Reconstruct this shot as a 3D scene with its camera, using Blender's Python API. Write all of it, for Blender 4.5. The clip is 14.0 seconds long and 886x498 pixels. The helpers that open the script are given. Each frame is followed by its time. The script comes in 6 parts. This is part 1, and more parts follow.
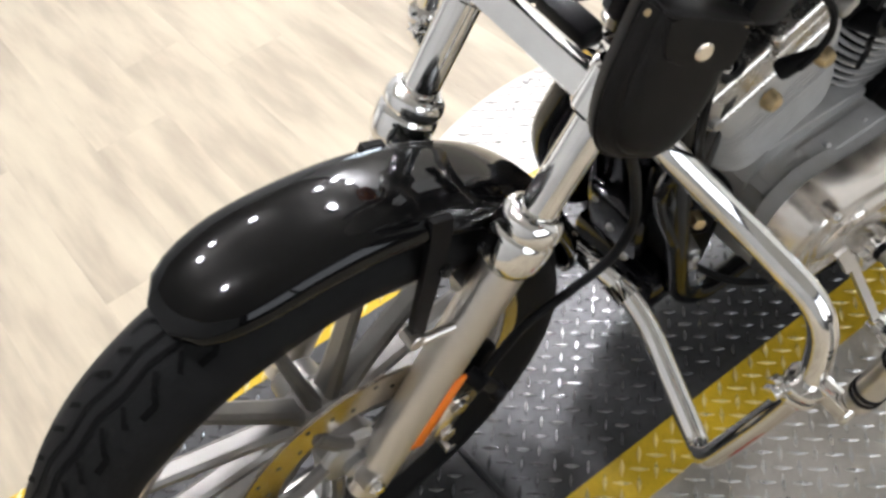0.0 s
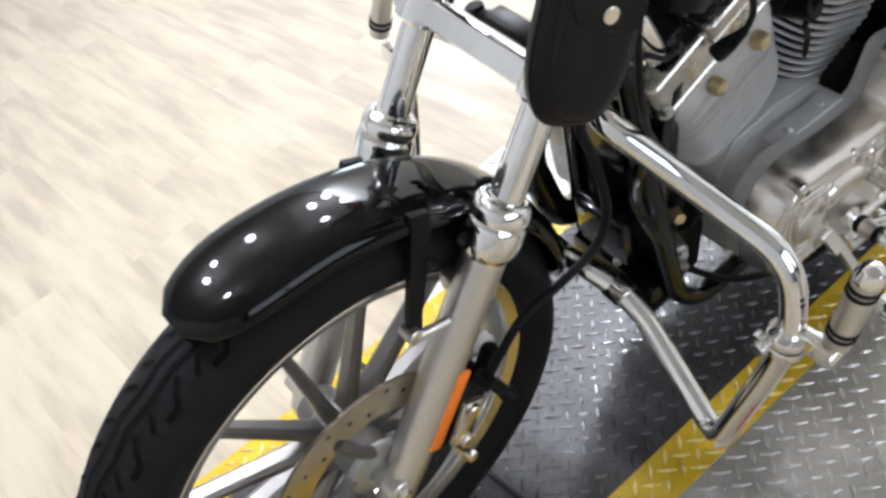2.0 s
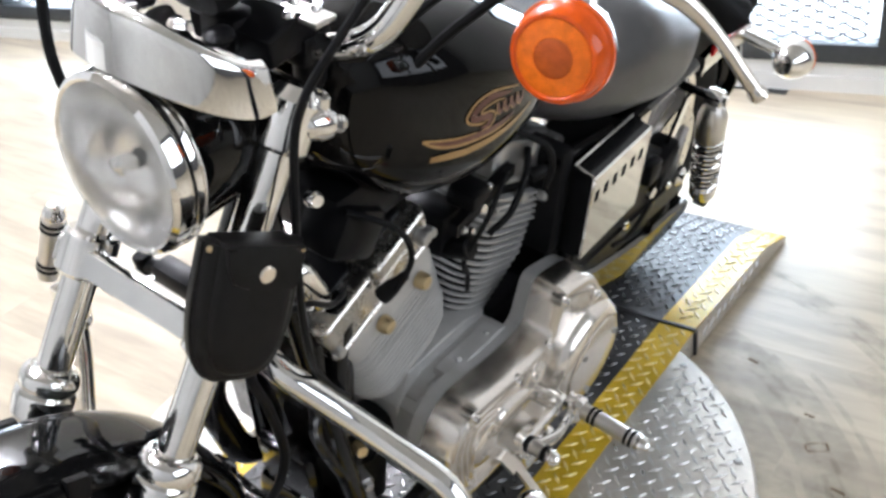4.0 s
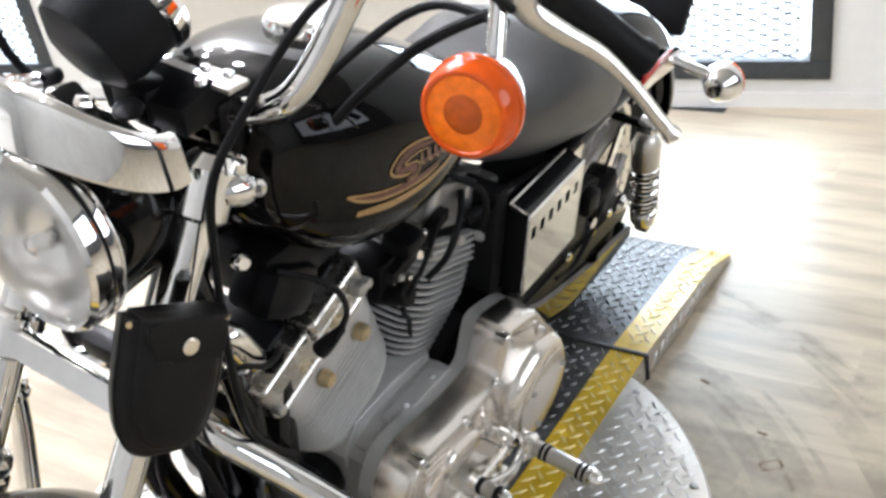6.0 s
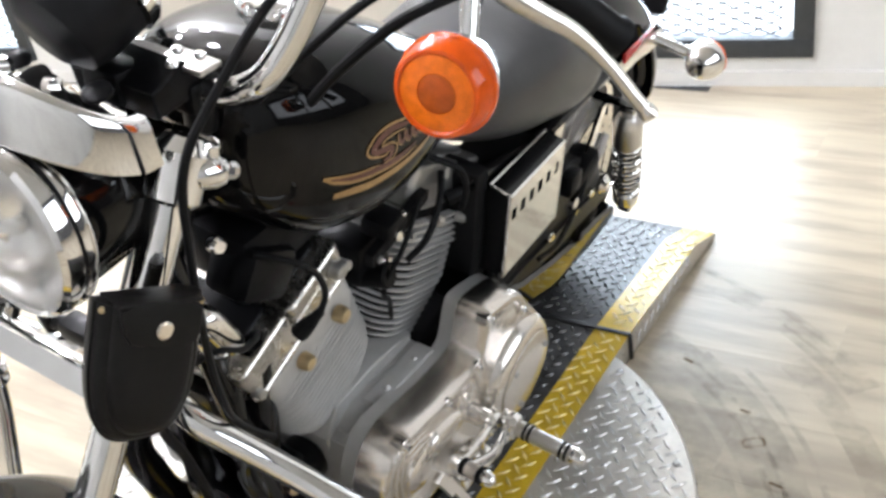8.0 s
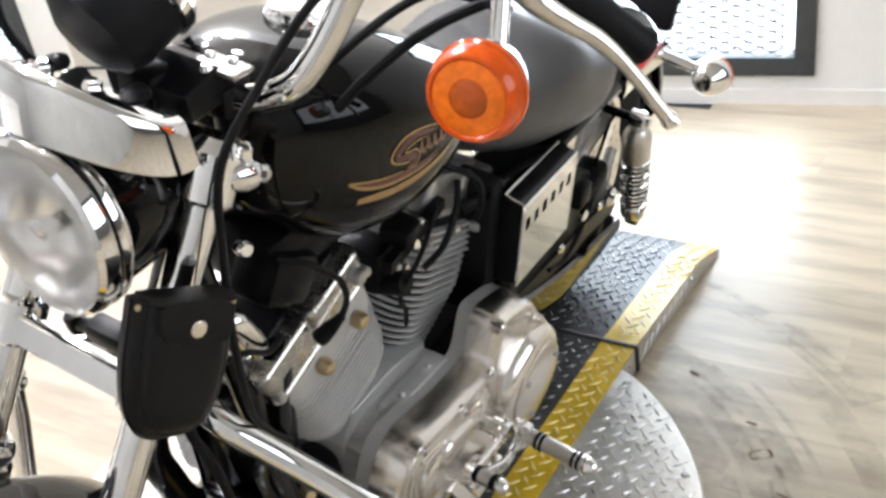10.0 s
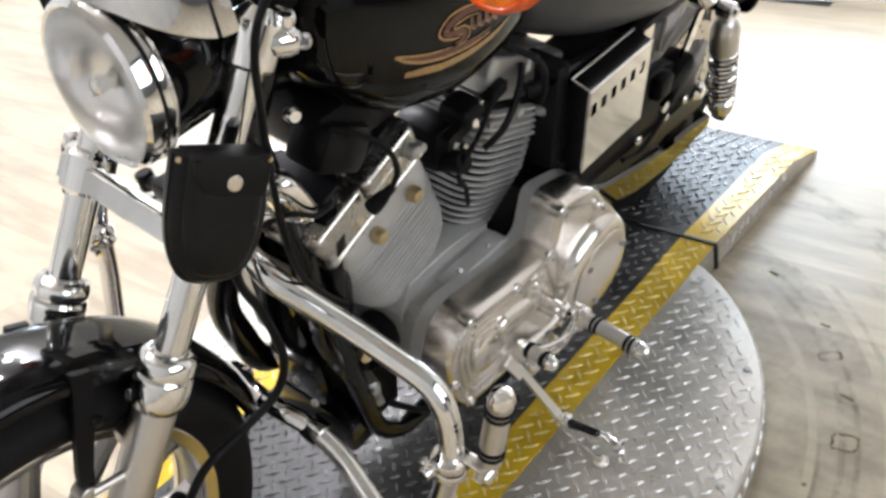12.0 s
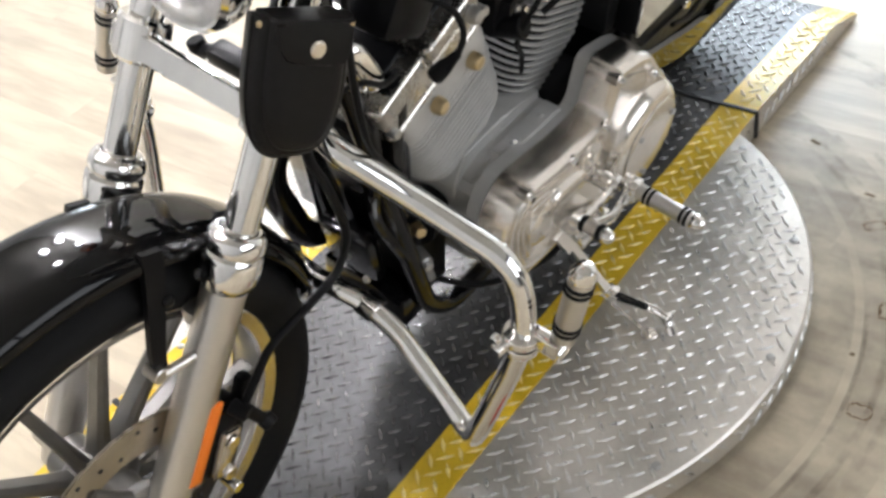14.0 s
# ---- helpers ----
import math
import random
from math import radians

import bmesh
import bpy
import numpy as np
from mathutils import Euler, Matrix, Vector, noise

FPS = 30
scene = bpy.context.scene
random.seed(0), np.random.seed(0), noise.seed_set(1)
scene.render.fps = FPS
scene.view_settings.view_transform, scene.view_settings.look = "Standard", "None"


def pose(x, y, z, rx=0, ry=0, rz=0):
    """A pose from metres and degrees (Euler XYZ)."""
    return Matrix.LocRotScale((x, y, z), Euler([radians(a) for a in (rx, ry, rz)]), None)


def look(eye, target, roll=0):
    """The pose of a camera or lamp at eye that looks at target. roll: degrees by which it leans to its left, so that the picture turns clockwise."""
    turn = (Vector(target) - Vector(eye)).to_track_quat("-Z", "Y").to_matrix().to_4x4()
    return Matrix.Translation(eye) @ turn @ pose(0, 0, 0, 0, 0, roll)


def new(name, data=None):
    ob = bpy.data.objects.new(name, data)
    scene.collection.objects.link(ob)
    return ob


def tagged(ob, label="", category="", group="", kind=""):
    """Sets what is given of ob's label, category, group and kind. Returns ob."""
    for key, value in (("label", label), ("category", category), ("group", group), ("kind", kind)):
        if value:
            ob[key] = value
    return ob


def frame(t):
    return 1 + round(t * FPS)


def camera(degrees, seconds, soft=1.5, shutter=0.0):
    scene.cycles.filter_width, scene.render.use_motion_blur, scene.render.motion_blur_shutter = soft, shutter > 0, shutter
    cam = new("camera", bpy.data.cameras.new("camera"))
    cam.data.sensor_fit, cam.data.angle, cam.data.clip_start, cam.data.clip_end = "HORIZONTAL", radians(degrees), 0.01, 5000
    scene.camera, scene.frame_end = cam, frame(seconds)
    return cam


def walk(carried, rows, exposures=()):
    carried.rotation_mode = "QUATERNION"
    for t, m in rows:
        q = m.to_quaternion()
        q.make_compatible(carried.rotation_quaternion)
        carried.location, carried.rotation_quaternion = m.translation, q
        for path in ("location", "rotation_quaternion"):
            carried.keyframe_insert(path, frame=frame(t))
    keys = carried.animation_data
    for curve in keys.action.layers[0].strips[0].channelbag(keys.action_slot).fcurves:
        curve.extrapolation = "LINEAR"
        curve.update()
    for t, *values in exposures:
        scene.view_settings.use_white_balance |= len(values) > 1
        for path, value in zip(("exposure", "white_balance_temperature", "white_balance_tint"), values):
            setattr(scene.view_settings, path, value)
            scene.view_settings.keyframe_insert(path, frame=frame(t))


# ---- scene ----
cam = camera(48.0, 14.0, soft=3.1)
PATH = [
    (0, (0.734, -0.345, 1.323), (-0.471, 0.302, -0.134), -11.0),
    (0.5, (0.841, -0.354, 1.308), (-0.448, -0.007, -0.181), -16.9),
    (0.7, (0.868, -0.357, 1.302), (-0.44, -0.083, -0.186), -18.0),
    (1, (0.899, -0.351, 1.288), (-0.531, -0.136, -0.093), -21.0),
    (1.5, (0.907, -0.356, 1.295), (-0.555, 0.118, 0.015), -16.1),
    (2, (0.896, -0.39, 1.286), (-0.483, 0.305, 0.015), -19.4),
    (2.5, (0.886, -0.411, 1.29), (-0.414, 0.463, 0.047), -14.9),
    (3, (0.898, -0.386, 1.295), (-0.311, 0.665, 0.098), -13.3),
    (3.5, (0.916, -0.349, 1.317), (-0.202, 0.919, 0.249), -8.5),
    (3.7, (0.919, -0.346, 1.318), (-0.188, 0.944, 0.265), -8.1),
    (5.8, (0.945, -0.317, 1.323), (-0.084, 1.029, 0.26), -10.4),
    (6, (0.948, -0.31, 1.337), (-0.098, 1.056, 0.317), -10.4),
    (6.5, (0.945, -0.295, 1.337), (-0.051, 1.09, 0.293), -10.7),
    (7, (0.956, -0.288, 1.353), (-0.029, 1.143, 0.362), -10.2),
    (7.5, (0.965, -0.292, 1.331), (-0.001, 1.104, 0.274), -10.3),
    (8, (0.956, -0.301, 1.332), (-0.065, 1.058, 0.278), -10.7),
    (8.2, (0.956, -0.308, 1.327), (-0.063, 1.038, 0.254), -10.0),
    (10.3, (0.929, -0.35, 1.333), (-0.081, 1.043, 0.313), -10.2),
    (10.5, (0.919, -0.364, 1.328), (-0.02, 1.056, 0.278), -10.3),
    (11, (0.93, -0.403, 1.33), (0.036, 0.974, 0.188), -10.5),
    (11.5, (0.989, -0.372, 1.315), (-0.049, 0.891, 0.162), -10.0),
    (12, (1.051, -0.326, 1.313), (-0.13, 0.811, 0.168), -12.6),
    (12.5, (1.028, -0.311, 1.305), (-0.134, 0.771, 0.09), -11.9),
    (13, (1.009, -0.33, 1.311), (-0.132, 0.748, 0.072), -11.7),
    (13.5, (0.976, -0.356, 1.31), (-0.146, 0.617, -0.03), -12.3),
    (14, (0.944, -0.362, 1.303), (-0.141, 0.644, -0.043), -13.8),
]
walk(cam, [(t, look(eye, target, roll)) for t, eye, target, roll in PATH],
     [(0, -0.09, 6050, 10), (0.3, -0.16, 6250, 10), (0.5, -0.2, 6350, 10), (1.0, -0.13, 6150, 10), (1.5, -0.1, 5950, 10), (2, 0, 5750, 10), (2.5, 0, 5820, 10), (3.0, -0.07, 5850, 10), (3.5, 0.02, 5850, 10), (6, 0.1, 5930, 10), (8, 0.1, 5980, 10), (10.5, 0.07, 6060, 10), (12, 0.06, 6080, 10), (14, 0.03, 6150, 10)])

# ---- light ----
world = bpy.data.worlds.new("world")
scene.world = world
world.use_nodes = True
wn = world.node_tree.nodes
wl = world.node_tree.links
sky = wn.new("ShaderNodeTexSky")
sky.sky_type, sky.sun_disc, sky.sun_elevation, sky.sun_rotation = "NISHITA", False, radians(35), radians(20)
wn["Background"].inputs["Strength"].default_value = 0.12
wl.new(sky.outputs["Color"], wn["Background"].inputs["Color"])
scene.view_settings.exposure = 0.0

FLOOR = -0.065      # the platform's top is z = 0
CEIL = 3.0


def lamp(name, kind, power, m, size=0.05, colour=(1, 0.958, 0.972)):
    d = bpy.data.lights.new(name, kind)
    d.energy, d.color = power, colour
    if kind == "AREA":
        d.shape, d.size, d.size_y = "RECTANGLE", size[0], size[1]
    elif kind == "POINT":
        d.shadow_soft_size = size
    ob = new(name, d)
    ob.matrix_world = m
    return ob


# ---- materials ----
def mat(name, colour, rough=0.5, metal=0.0, spec=0.5, vary=0.15, scale=30.0, bump=0.0, bump_scale=200.0, coat=0.0, stretch=(1, 1, 1), rvary=0.1, islands=0.0):
    m = bpy.data.materials.new(name)
    m.use_nodes = True
    n, l = m.node_tree.nodes, m.node_tree.links
    b = n["Principled BSDF"]
    b.inputs["Metallic"].default_value = metal
    b.inputs["Specular IOR Level"].default_value = spec
    b.inputs["Coat Weight"].default_value = coat
    b.inputs["Coat Roughness"].default_value = 0.015
    tc = n.new("ShaderNodeTexCoord")
    mp = n.new("ShaderNodeMapping")
    mp.inputs["Scale"].default_value = stretch
    l.new(tc.outputs["Object"], mp.inputs["Vector"])
    big, fine = n.new("ShaderNodeTexNoise"), n.new("ShaderNodeTexNoise")
    big.inputs["Scale"].default_value, fine.inputs["Scale"].default_value = scale, scale * 9
    big.inputs["Detail"].default_value = 5
    for t in (big, fine):
        l.new(mp.outputs["Vector"], t.inputs["Vector"])
    mixn = n.new("ShaderNodeMix")
    mixn.data_type = "FLOAT"
    mixn.inputs[0].default_value = 0.35
    l.new(big.outputs["Fac"], mixn.inputs[2])
    l.new(fine.outputs["Fac"], mixn.inputs[3])
    val = mixn.outputs[0]
    if islands:
        oi = n.new("ShaderNodeObjectInfo")
        ad = n.new("ShaderNodeMath")
        ad.operation = "MULTIPLY_ADD"
        ad.inputs[1].default_value, ad.inputs[2].default_value = islands, -islands / 2
        l.new(oi.outputs["Random"], ad.inputs[0])
        a2 = n.new("ShaderNodeMath")
        l.new(ad.outputs[0], a2.inputs[0])
        l.new(val, a2.inputs[1])
        val = a2.outputs[0]
    ramp = n.new("ShaderNodeValToRGB")
    c0 = [max(0, c * (1 - vary)) for c in colour]
    c1 = [min(1, c * (1 + vary)) for c in colour]
    ramp.color_ramp.elements[0].position, ramp.color_ramp.elements[1].position = 0.3, 0.7
    ramp.color_ramp.elements[0].color, ramp.color_ramp.elements[1].color = (*c0, 1), (*c1, 1)
    l.new(val, ramp.inputs["Fac"])
    l.new(ramp.outputs["Color"], b.inputs["Base Color"])
    mr = n.new("ShaderNodeMapRange")
    mr.inputs["To Min"].default_value, mr.inputs["To Max"].default_value = max(0.02, rough - rvary * rough * 2), min(1, rough + rvary * rough * 2)
    l.new(val, mr.inputs["Value"])
    l.new(mr.outputs["Result"], b.inputs["Roughness"])
    if bump:
        bt = n.new("ShaderNodeTexNoise")
        bt.inputs["Scale"].default_value = bump_scale
        bt.inputs["Detail"].default_value = 3
        l.new(mp.outputs["Vector"], bt.inputs["Vector"])
        bn = n.new("ShaderNodeBump")
        bn.inputs["Strength"].default_value, bn.inputs["Distance"].default_value = bump, 0.002
        l.new(bt.outputs["Fac"], bn.inputs["Height"])
        l.new(bn.outputs["Normal"], b.inputs["Normal"])
    return m


def glow(name, colour, strength):
    m = bpy.data.materials.new(name)
    m.use_nodes = True
    b = m.node_tree.nodes["Principled BSDF"]
    b.inputs["Base Color"].default_value = (*colour, 1)
    b.inputs["Emission Color"].default_value = (*colour, 1)
    b.inputs["Emission Strength"].default_value = strength
    return m


def glassy(name, colour, rough=0.03, ior=1.45, weight=1.0):
    m = bpy.data.materials.new(name)
    m.use_nodes = True
    b = m.node_tree.nodes["Principled BSDF"]
    b.inputs["Base Color"].default_value = (*colour, 1)
    b.inputs["Roughness"].default_value = rough
    b.inputs["Transmission Weight"].default_value = weight
    b.inputs["IOR"].default_value = ior
    return m


CHROME = mat("chrome", (0.84, 0.83, 0.81), 0.06, 1.0, vary=0.05, scale=40, rvary=0.3)
POLISHED = mat("polished_alloy", (0.78, 0.74, 0.69), 0.22, 1.0, vary=0.06, scale=9, rvary=0.1)
BRUSHED = mat("slider_alloy", (0.68, 0.655, 0.62), 0.3, 1.0, vary=0.03, scale=14, rvary=0.08)
ALLOY = mat("cast_alloy", (0.45, 0.45, 0.44), 0.36, 0.9, vary=0.08, scale=60, bump=0.1, bump_scale=600)
GREYCAST = mat("silver_engine_paint", (0.47, 0.47, 0.46), 0.42, 0.45, vary=0.08, scale=40, bump=0.15, bump_scale=700)
DARKCAST = mat("black_paint_and_gap_shade", (0.0045, 0.0045, 0.005), 0.34, 0.0, 0.12, vary=0.3, scale=40, bump=0.12, bump_scale=500)
BLACK = mat("gloss_black_paint", (0.003, 0.003, 0.003), 0.06, 0.0, 0.1, vary=0.2, scale=10, coat=0.28, rvary=0.2)
FRAME = mat("frame_black", (0.004, 0.004, 0.0045), 0.14, 0.0, 0.18, vary=0.3, scale=20, coat=0.3)
RUBBER = mat("tyre_rubber", (0.008, 0.008, 0.008), 0.65, 0.0, 0.14, vary=0.3, scale=30, bump=0.15, bump_scale=300)
PLASTIC = mat("black_plastic", (0.007, 0.007, 0.0075), 0.5, 0.0, 0.12, vary=0.2, scale=50, bump=0.08, bump_scale=500)
VINYL = mat("seat_vinyl", (0.03, 0.03, 0.031), 0.36, 0.0, vary=0.2, scale=40, bump=0.2, bump_scale=900)
LEATHER = mat("black_leather", (0.0065, 0.006, 0.0055), 0.38, 0.0, 0.17, vary=0.3, scale=60, bump=0.3, bump_scale=700)
LAMPBOWL = mat("lamp_reflector", (0.9, 0.89, 0.86), 0.24, 0.8, vary=0.08, scale=40)
ROCKER = mat("polished_rocker_alloy", (0.60, 0.575, 0.53), 0.27, 1.0, vary=0.08, scale=25, rvary=0.15)
DARKCHROME = mat("dark_chrome", (0.10, 0.097, 0.093), 0.06, 1.0, vary=0.1, scale=20, rvary=0.3)
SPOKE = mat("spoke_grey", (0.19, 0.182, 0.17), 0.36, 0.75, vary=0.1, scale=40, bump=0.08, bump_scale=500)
BRASS = mat("brass", (0.62, 0.5, 0.3), 0.3, 1.0, vary=0.15, scale=60)
NICKEL = mat("snap_nickel", (0.75, 0.68, 0.58), 0.25, 1.0, vary=0.1, scale=60)
DISC = mat("brake_steel", (0.46, 0.42, 0.36), 0.13, 1.0, vary=0.1, scale=60, stretch=(1, 1, 1))
REFLECTOR = mat("orange_reflector", (0.9, 0.22, 0.02), 0.2, 0.0, vary=0.1, scale=300)
RED = mat("red_lens", (0.45, 0.01, 0.01), 0.12, 0.0, vary=0.1, scale=100, coat=0.5)
AMBER = mat("amber_lens", (0.62, 0.085, 0.005), 0.12, 0.0, 0.25, vary=0.2, scale=55, coat=0.2)
# lens reflection and bulb shadow put into two ambers, bright ring and dark middle
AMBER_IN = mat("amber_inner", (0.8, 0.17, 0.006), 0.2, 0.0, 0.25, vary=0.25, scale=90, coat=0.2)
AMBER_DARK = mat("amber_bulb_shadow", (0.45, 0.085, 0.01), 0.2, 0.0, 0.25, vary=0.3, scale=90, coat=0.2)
GOLD = mat("gold_decal", (0.36, 0.225, 0.09), 0.3, 0.3, vary=0.25, scale=150)
MAROON = mat("maroon_decal", (0.10, 0.035, 0.025), 0.3, 0.2, vary=0.2, scale=150)
PLATE_GREY = mat("tread_plate_silver", (0.64, 0.61, 0.56), 0.38, 0.8, vary=0.14, scale=14, rvary=0.25, bump=0.05, bump_scale=300)
BAR_GREY = mat("tread_bar_silver", (0.66, 0.655, 0.635), 0.28, 0.9, vary=0.1, scale=30)
PLATE_BLACK = mat("tread_plate_black", (0.062, 0.062, 0.063), 0.4, 0.5, vary=0.5, scale=6, rvary=0.2, bump=0.05, bump_scale=300)
BAR_BLACK = mat("tread_bar_black", (0.18, 0.18, 0.18), 0.22, 0.85, vary=0.5, scale=7)
PLATE_YELLOW = mat("tread_plate_yellow", (0.62, 0.42, 0.02), 0.3, 0.0, vary=0.2, scale=14, bump=0.05, bump_scale=300)
BAR_YELLOW = mat("tread_bar_yellow", (0.82, 0.68, 0.3), 0.28, 0.4, vary=0.2, scale=30)
WALL = mat("white_wall_paint", (0.78, 0.78, 0.75), 0.6, 0.0, vary=0.04, scale=4, bump=0.05, bump_scale=120)
# tones of the unseen walls, set to darken what chrome and black paint reflect
WALL_MID = mat("unseen_wall_grey", (0.36, 0.36, 0.35), 0.7, 0.0, vary=0.15, scale=1.2)
WALL_DARK = mat("unseen_wall_dark", (0.10, 0.10, 0.105), 0.7, 0.0, vary=0.25, scale=1.2)
CEILING = mat("ceiling_paint", (0.33, 0.315, 0.29), 0.8, 0.0, vary=0.04, scale=4)
WINFRAME = mat("dark_window_frame", (0.045, 0.05, 0.055), 0.4, 0.3, vary=0.2, scale=30)
MESHWIRE = mat("mesh_wire", (0.16, 0.16, 0.165), 0.5, 0.5, vary=0.2, scale=60)
STRAP = mat("joint_strip_black", (0.015, 0.015, 0.015), 0.5, 0.0, vary=0.2, scale=60)
GREYBOX = mat("grey_panel", (0.35, 0.36, 0.37), 0.5, 0.0, vary=0.1, scale=30)
CREAM = mat("cream_board", (0.62, 0.6, 0.54), 0.5, 0.0, vary=0.05, scale=5)
LENS = glassy("headlight_glass", (0.98, 0.98, 0.98), 0.015)
lb, ln, ll = LENS.node_tree.nodes["Principled BSDF"], LENS.node_tree.nodes, LENS.node_tree.links
lv_, lbp = ln.new("ShaderNodeTexVoronoi"), ln.new("ShaderNodeBump")
lv_.inputs["Scale"].default_value, lbp.inputs["Strength"].default_value, lbp.inputs["Distance"].default_value = 85, 0.3, 0.002
ll.new(ln.new("ShaderNodeTexCoord").outputs["Object"], lv_.inputs["Vector"])
ll.new(lv_.outputs["Distance"], lbp.inputs["Height"])
ll.new(lbp.outputs["Normal"], lb.inputs["Normal"])


def wood(name):
    m = bpy.data.materials.new(name)
    m.use_nodes = True
    n, l = m.node_tree.nodes, m.node_tree.links
    b = n["Principled BSDF"]
    tc, oi = n.new("ShaderNodeTexCoord"), n.new("ShaderNodeObjectInfo")
    mul = n.new("ShaderNodeVectorMath")
    mul.operation = "SCALE"
    mul.inputs["Scale"].default_value = 37.0
    cx = n.new("ShaderNodeCombineXYZ")
    for k in "XYZ":
        l.new(oi.outputs["Random"], cx.inputs[k])
    l.new(cx.outputs[0], mul.inputs[0])
    add = n.new("ShaderNodeVectorMath")
    l.new(tc.outputs["Object"], add.inputs[0])
    l.new(mul.outputs[0], add.inputs[1])
    mp = n.new("ShaderNodeMapping")
    mp.inputs["Scale"].default_value = (2.2, 13.0, 1.0)
    l.new(add.outputs[0], mp.inputs["Vector"])
    grain = n.new("ShaderNodeTexNoise")
    grain.inputs["Scale"].default_value, grain.inputs["Detail"].default_value, grain.inputs["Roughness"].default_value = 1.3, 6, 0.55
    l.new(mp.outputs[0], grain.inputs["Vector"])
    mp2 = n.new("ShaderNodeMapping")
    mp2.inputs["Scale"].default_value = (1.6, 10, 1)
    l.new(add.outputs[0], mp2.inputs["Vector"])
    blot = n.new("ShaderNodeTexNoise")
    blot.inputs["Scale"].default_value, blot.inputs["Detail"].default_value = 1.6, 4
    l.new(mp2.outputs[0], blot.inputs["Vector"])
    sm = n.new("ShaderNodeMath")
    sm.operation = "MULTIPLY_ADD"
    sm.inputs[1].default_value = 0.5
    l.new(blot.outputs["Fac"], sm.inputs[0])
    hf = n.new("ShaderNodeMath")
    hf.operation = "MULTIPLY"
    hf.inputs[1].default_value = 0.5
    l.new(grain.outputs["Fac"], hf.inputs[0])
    l.new(hf.outputs[0], sm.inputs[2])
    rnd = n.new("ShaderNodeMath")
    rnd.operation = "MULTIPLY_ADD"
    rnd.inputs[1].default_value, rnd.inputs[2].default_value = 0.03, -0.015
    l.new(oi.outputs["Random"], rnd.inputs[0])
    s2 = n.new("ShaderNodeMath")
    l.new(rnd.outputs[0], s2.inputs[0])
    l.new(sm.outputs[0], s2.inputs[1])
    ramp = n.new("ShaderNodeValToRGB")
    e = ramp.color_ramp.elements
    e[0].position, e[0].color = 0.24, (0.31, 0.258, 0.188, 1)
    e[1].position, e[1].color = 0.74, (0.60, 0.535, 0.395, 1)
    k = e.new(0.43)
    k.color = (0.41, 0.352, 0.266, 1)
    k = e.new(0.53)
    k.color = (0.50, 0.437, 0.325, 1)
    l.new(s2.outputs[0], ramp.inputs["Fac"])
    l.new(ramp.outputs[0], b.inputs["Base Color"])
    mr = n.new("ShaderNodeMapRange")
    mr.inputs["To Min"].default_value, mr.inputs["To Max"].default_value = 0.24, 0.42
    l.new(grain.outputs["Fac"], mr.inputs["Value"])
    l.new(mr.outputs[0], b.inputs["Roughness"])
    b.inputs["Specular IOR Level"].default_value = 0.38
    bn = n.new("ShaderNodeBump")
    bn.inputs["Strength"].default_value, bn.inputs["Distance"].default_value = 0.12, 0.002
    l.new(grain.outputs["Fac"], bn.inputs["Height"])
    l.new(bn.outputs[0], b.inputs["Normal"])
    return m


WOOD = wood("light_wood_plank")


# ---- mesh helpers ----
def V(*a):
    return Vector(a)


def finish(name, bm, material, angle=35):
    bmesh.ops.recalc_face_normals(bm, faces=bm.faces)
    me = bpy.data.meshes.new(name)
    bm.to_mesh(me)
    bm.free()
    me.materials.append(material)
    me.shade_smooth()
    me.set_sharp_from_angle(angle=radians(angle))
    return me


def part(name, bm, material, parent=None, label="", angle=35):
    ob = new(name, finish(name, bm, material, angle))
    if parent is not None:
        ob.parent = parent
    if label:
        ob["label"] = label
    return ob


def group_under(name, parent, label=""):
    ob = new(name)
    ob.parent = parent
    if label:
        ob["label"] = label
    return ob


def box(c, s, bevel=0.0, m=None, seg=2):
    bm = bmesh.new()
    bmesh.ops.create_cube(bm, size=1)
    bmesh.ops.scale(bm, vec=s, verts=bm.verts)
    if bevel:
        bmesh.ops.bevel(bm, geom=bm.edges[:], offset=bevel, segments=seg, profile=0.5, affect="EDGES")
    if m is not None:
        bmesh.ops.transform(bm, matrix=m, verts=bm.verts)
    bmesh.ops.translate(bm, vec=c, verts=bm.verts)
    return bm


def merge(*bms):
    out = bmesh.new()
    for b in bms:
        me = bpy.data.meshes.new("tmp")
        b.to_mesh(me)
        b.free()
        out.from_mesh(me)
        bpy.data.meshes.remove(me)
    return out


def frame_of(d):
    d = Vector(d).normalized()
    return d.to_track_quat("Z", "Y").to_matrix().to_4x4()


def lathe(profile, origin, axis, seg=32, caps=True):
    """profile: (radius, along) pairs, turned about the axis from the origin."""
    bm = bmesh.new()
    rings = []
    for r, h in profile:
        if r < 1e-6:
            rings.append([bm.verts.new((0, 0, h))])
        else:
            rings.append([bm.verts.new((r * math.cos(2 * math.pi * i / seg), r * math.sin(2 * math.pi * i / seg), h)) for i in range(seg)])
    for a, b in zip(rings, rings[1:]):
        for i in range(seg):
            j = (i + 1) % seg
            if len(a) == 1 and len(b) > 1:
                bm.faces.new((a[0], b[i], b[j]))
            elif len(b) == 1 and len(a) > 1:
                bm.faces.new((a[i], b[0], a[j]))
            elif len(a) > 1:
                bm.faces.new((a[i], b[i], b[j], a[j]))
    if caps:
        for r in (rings[0], rings[-1]):
            if len(r) > 1:
                bm.faces.new(r)
    bmesh.ops.transform(bm, matrix=Matrix.Translation(origin) @ frame_of(axis), verts=bm.verts)
    return bm


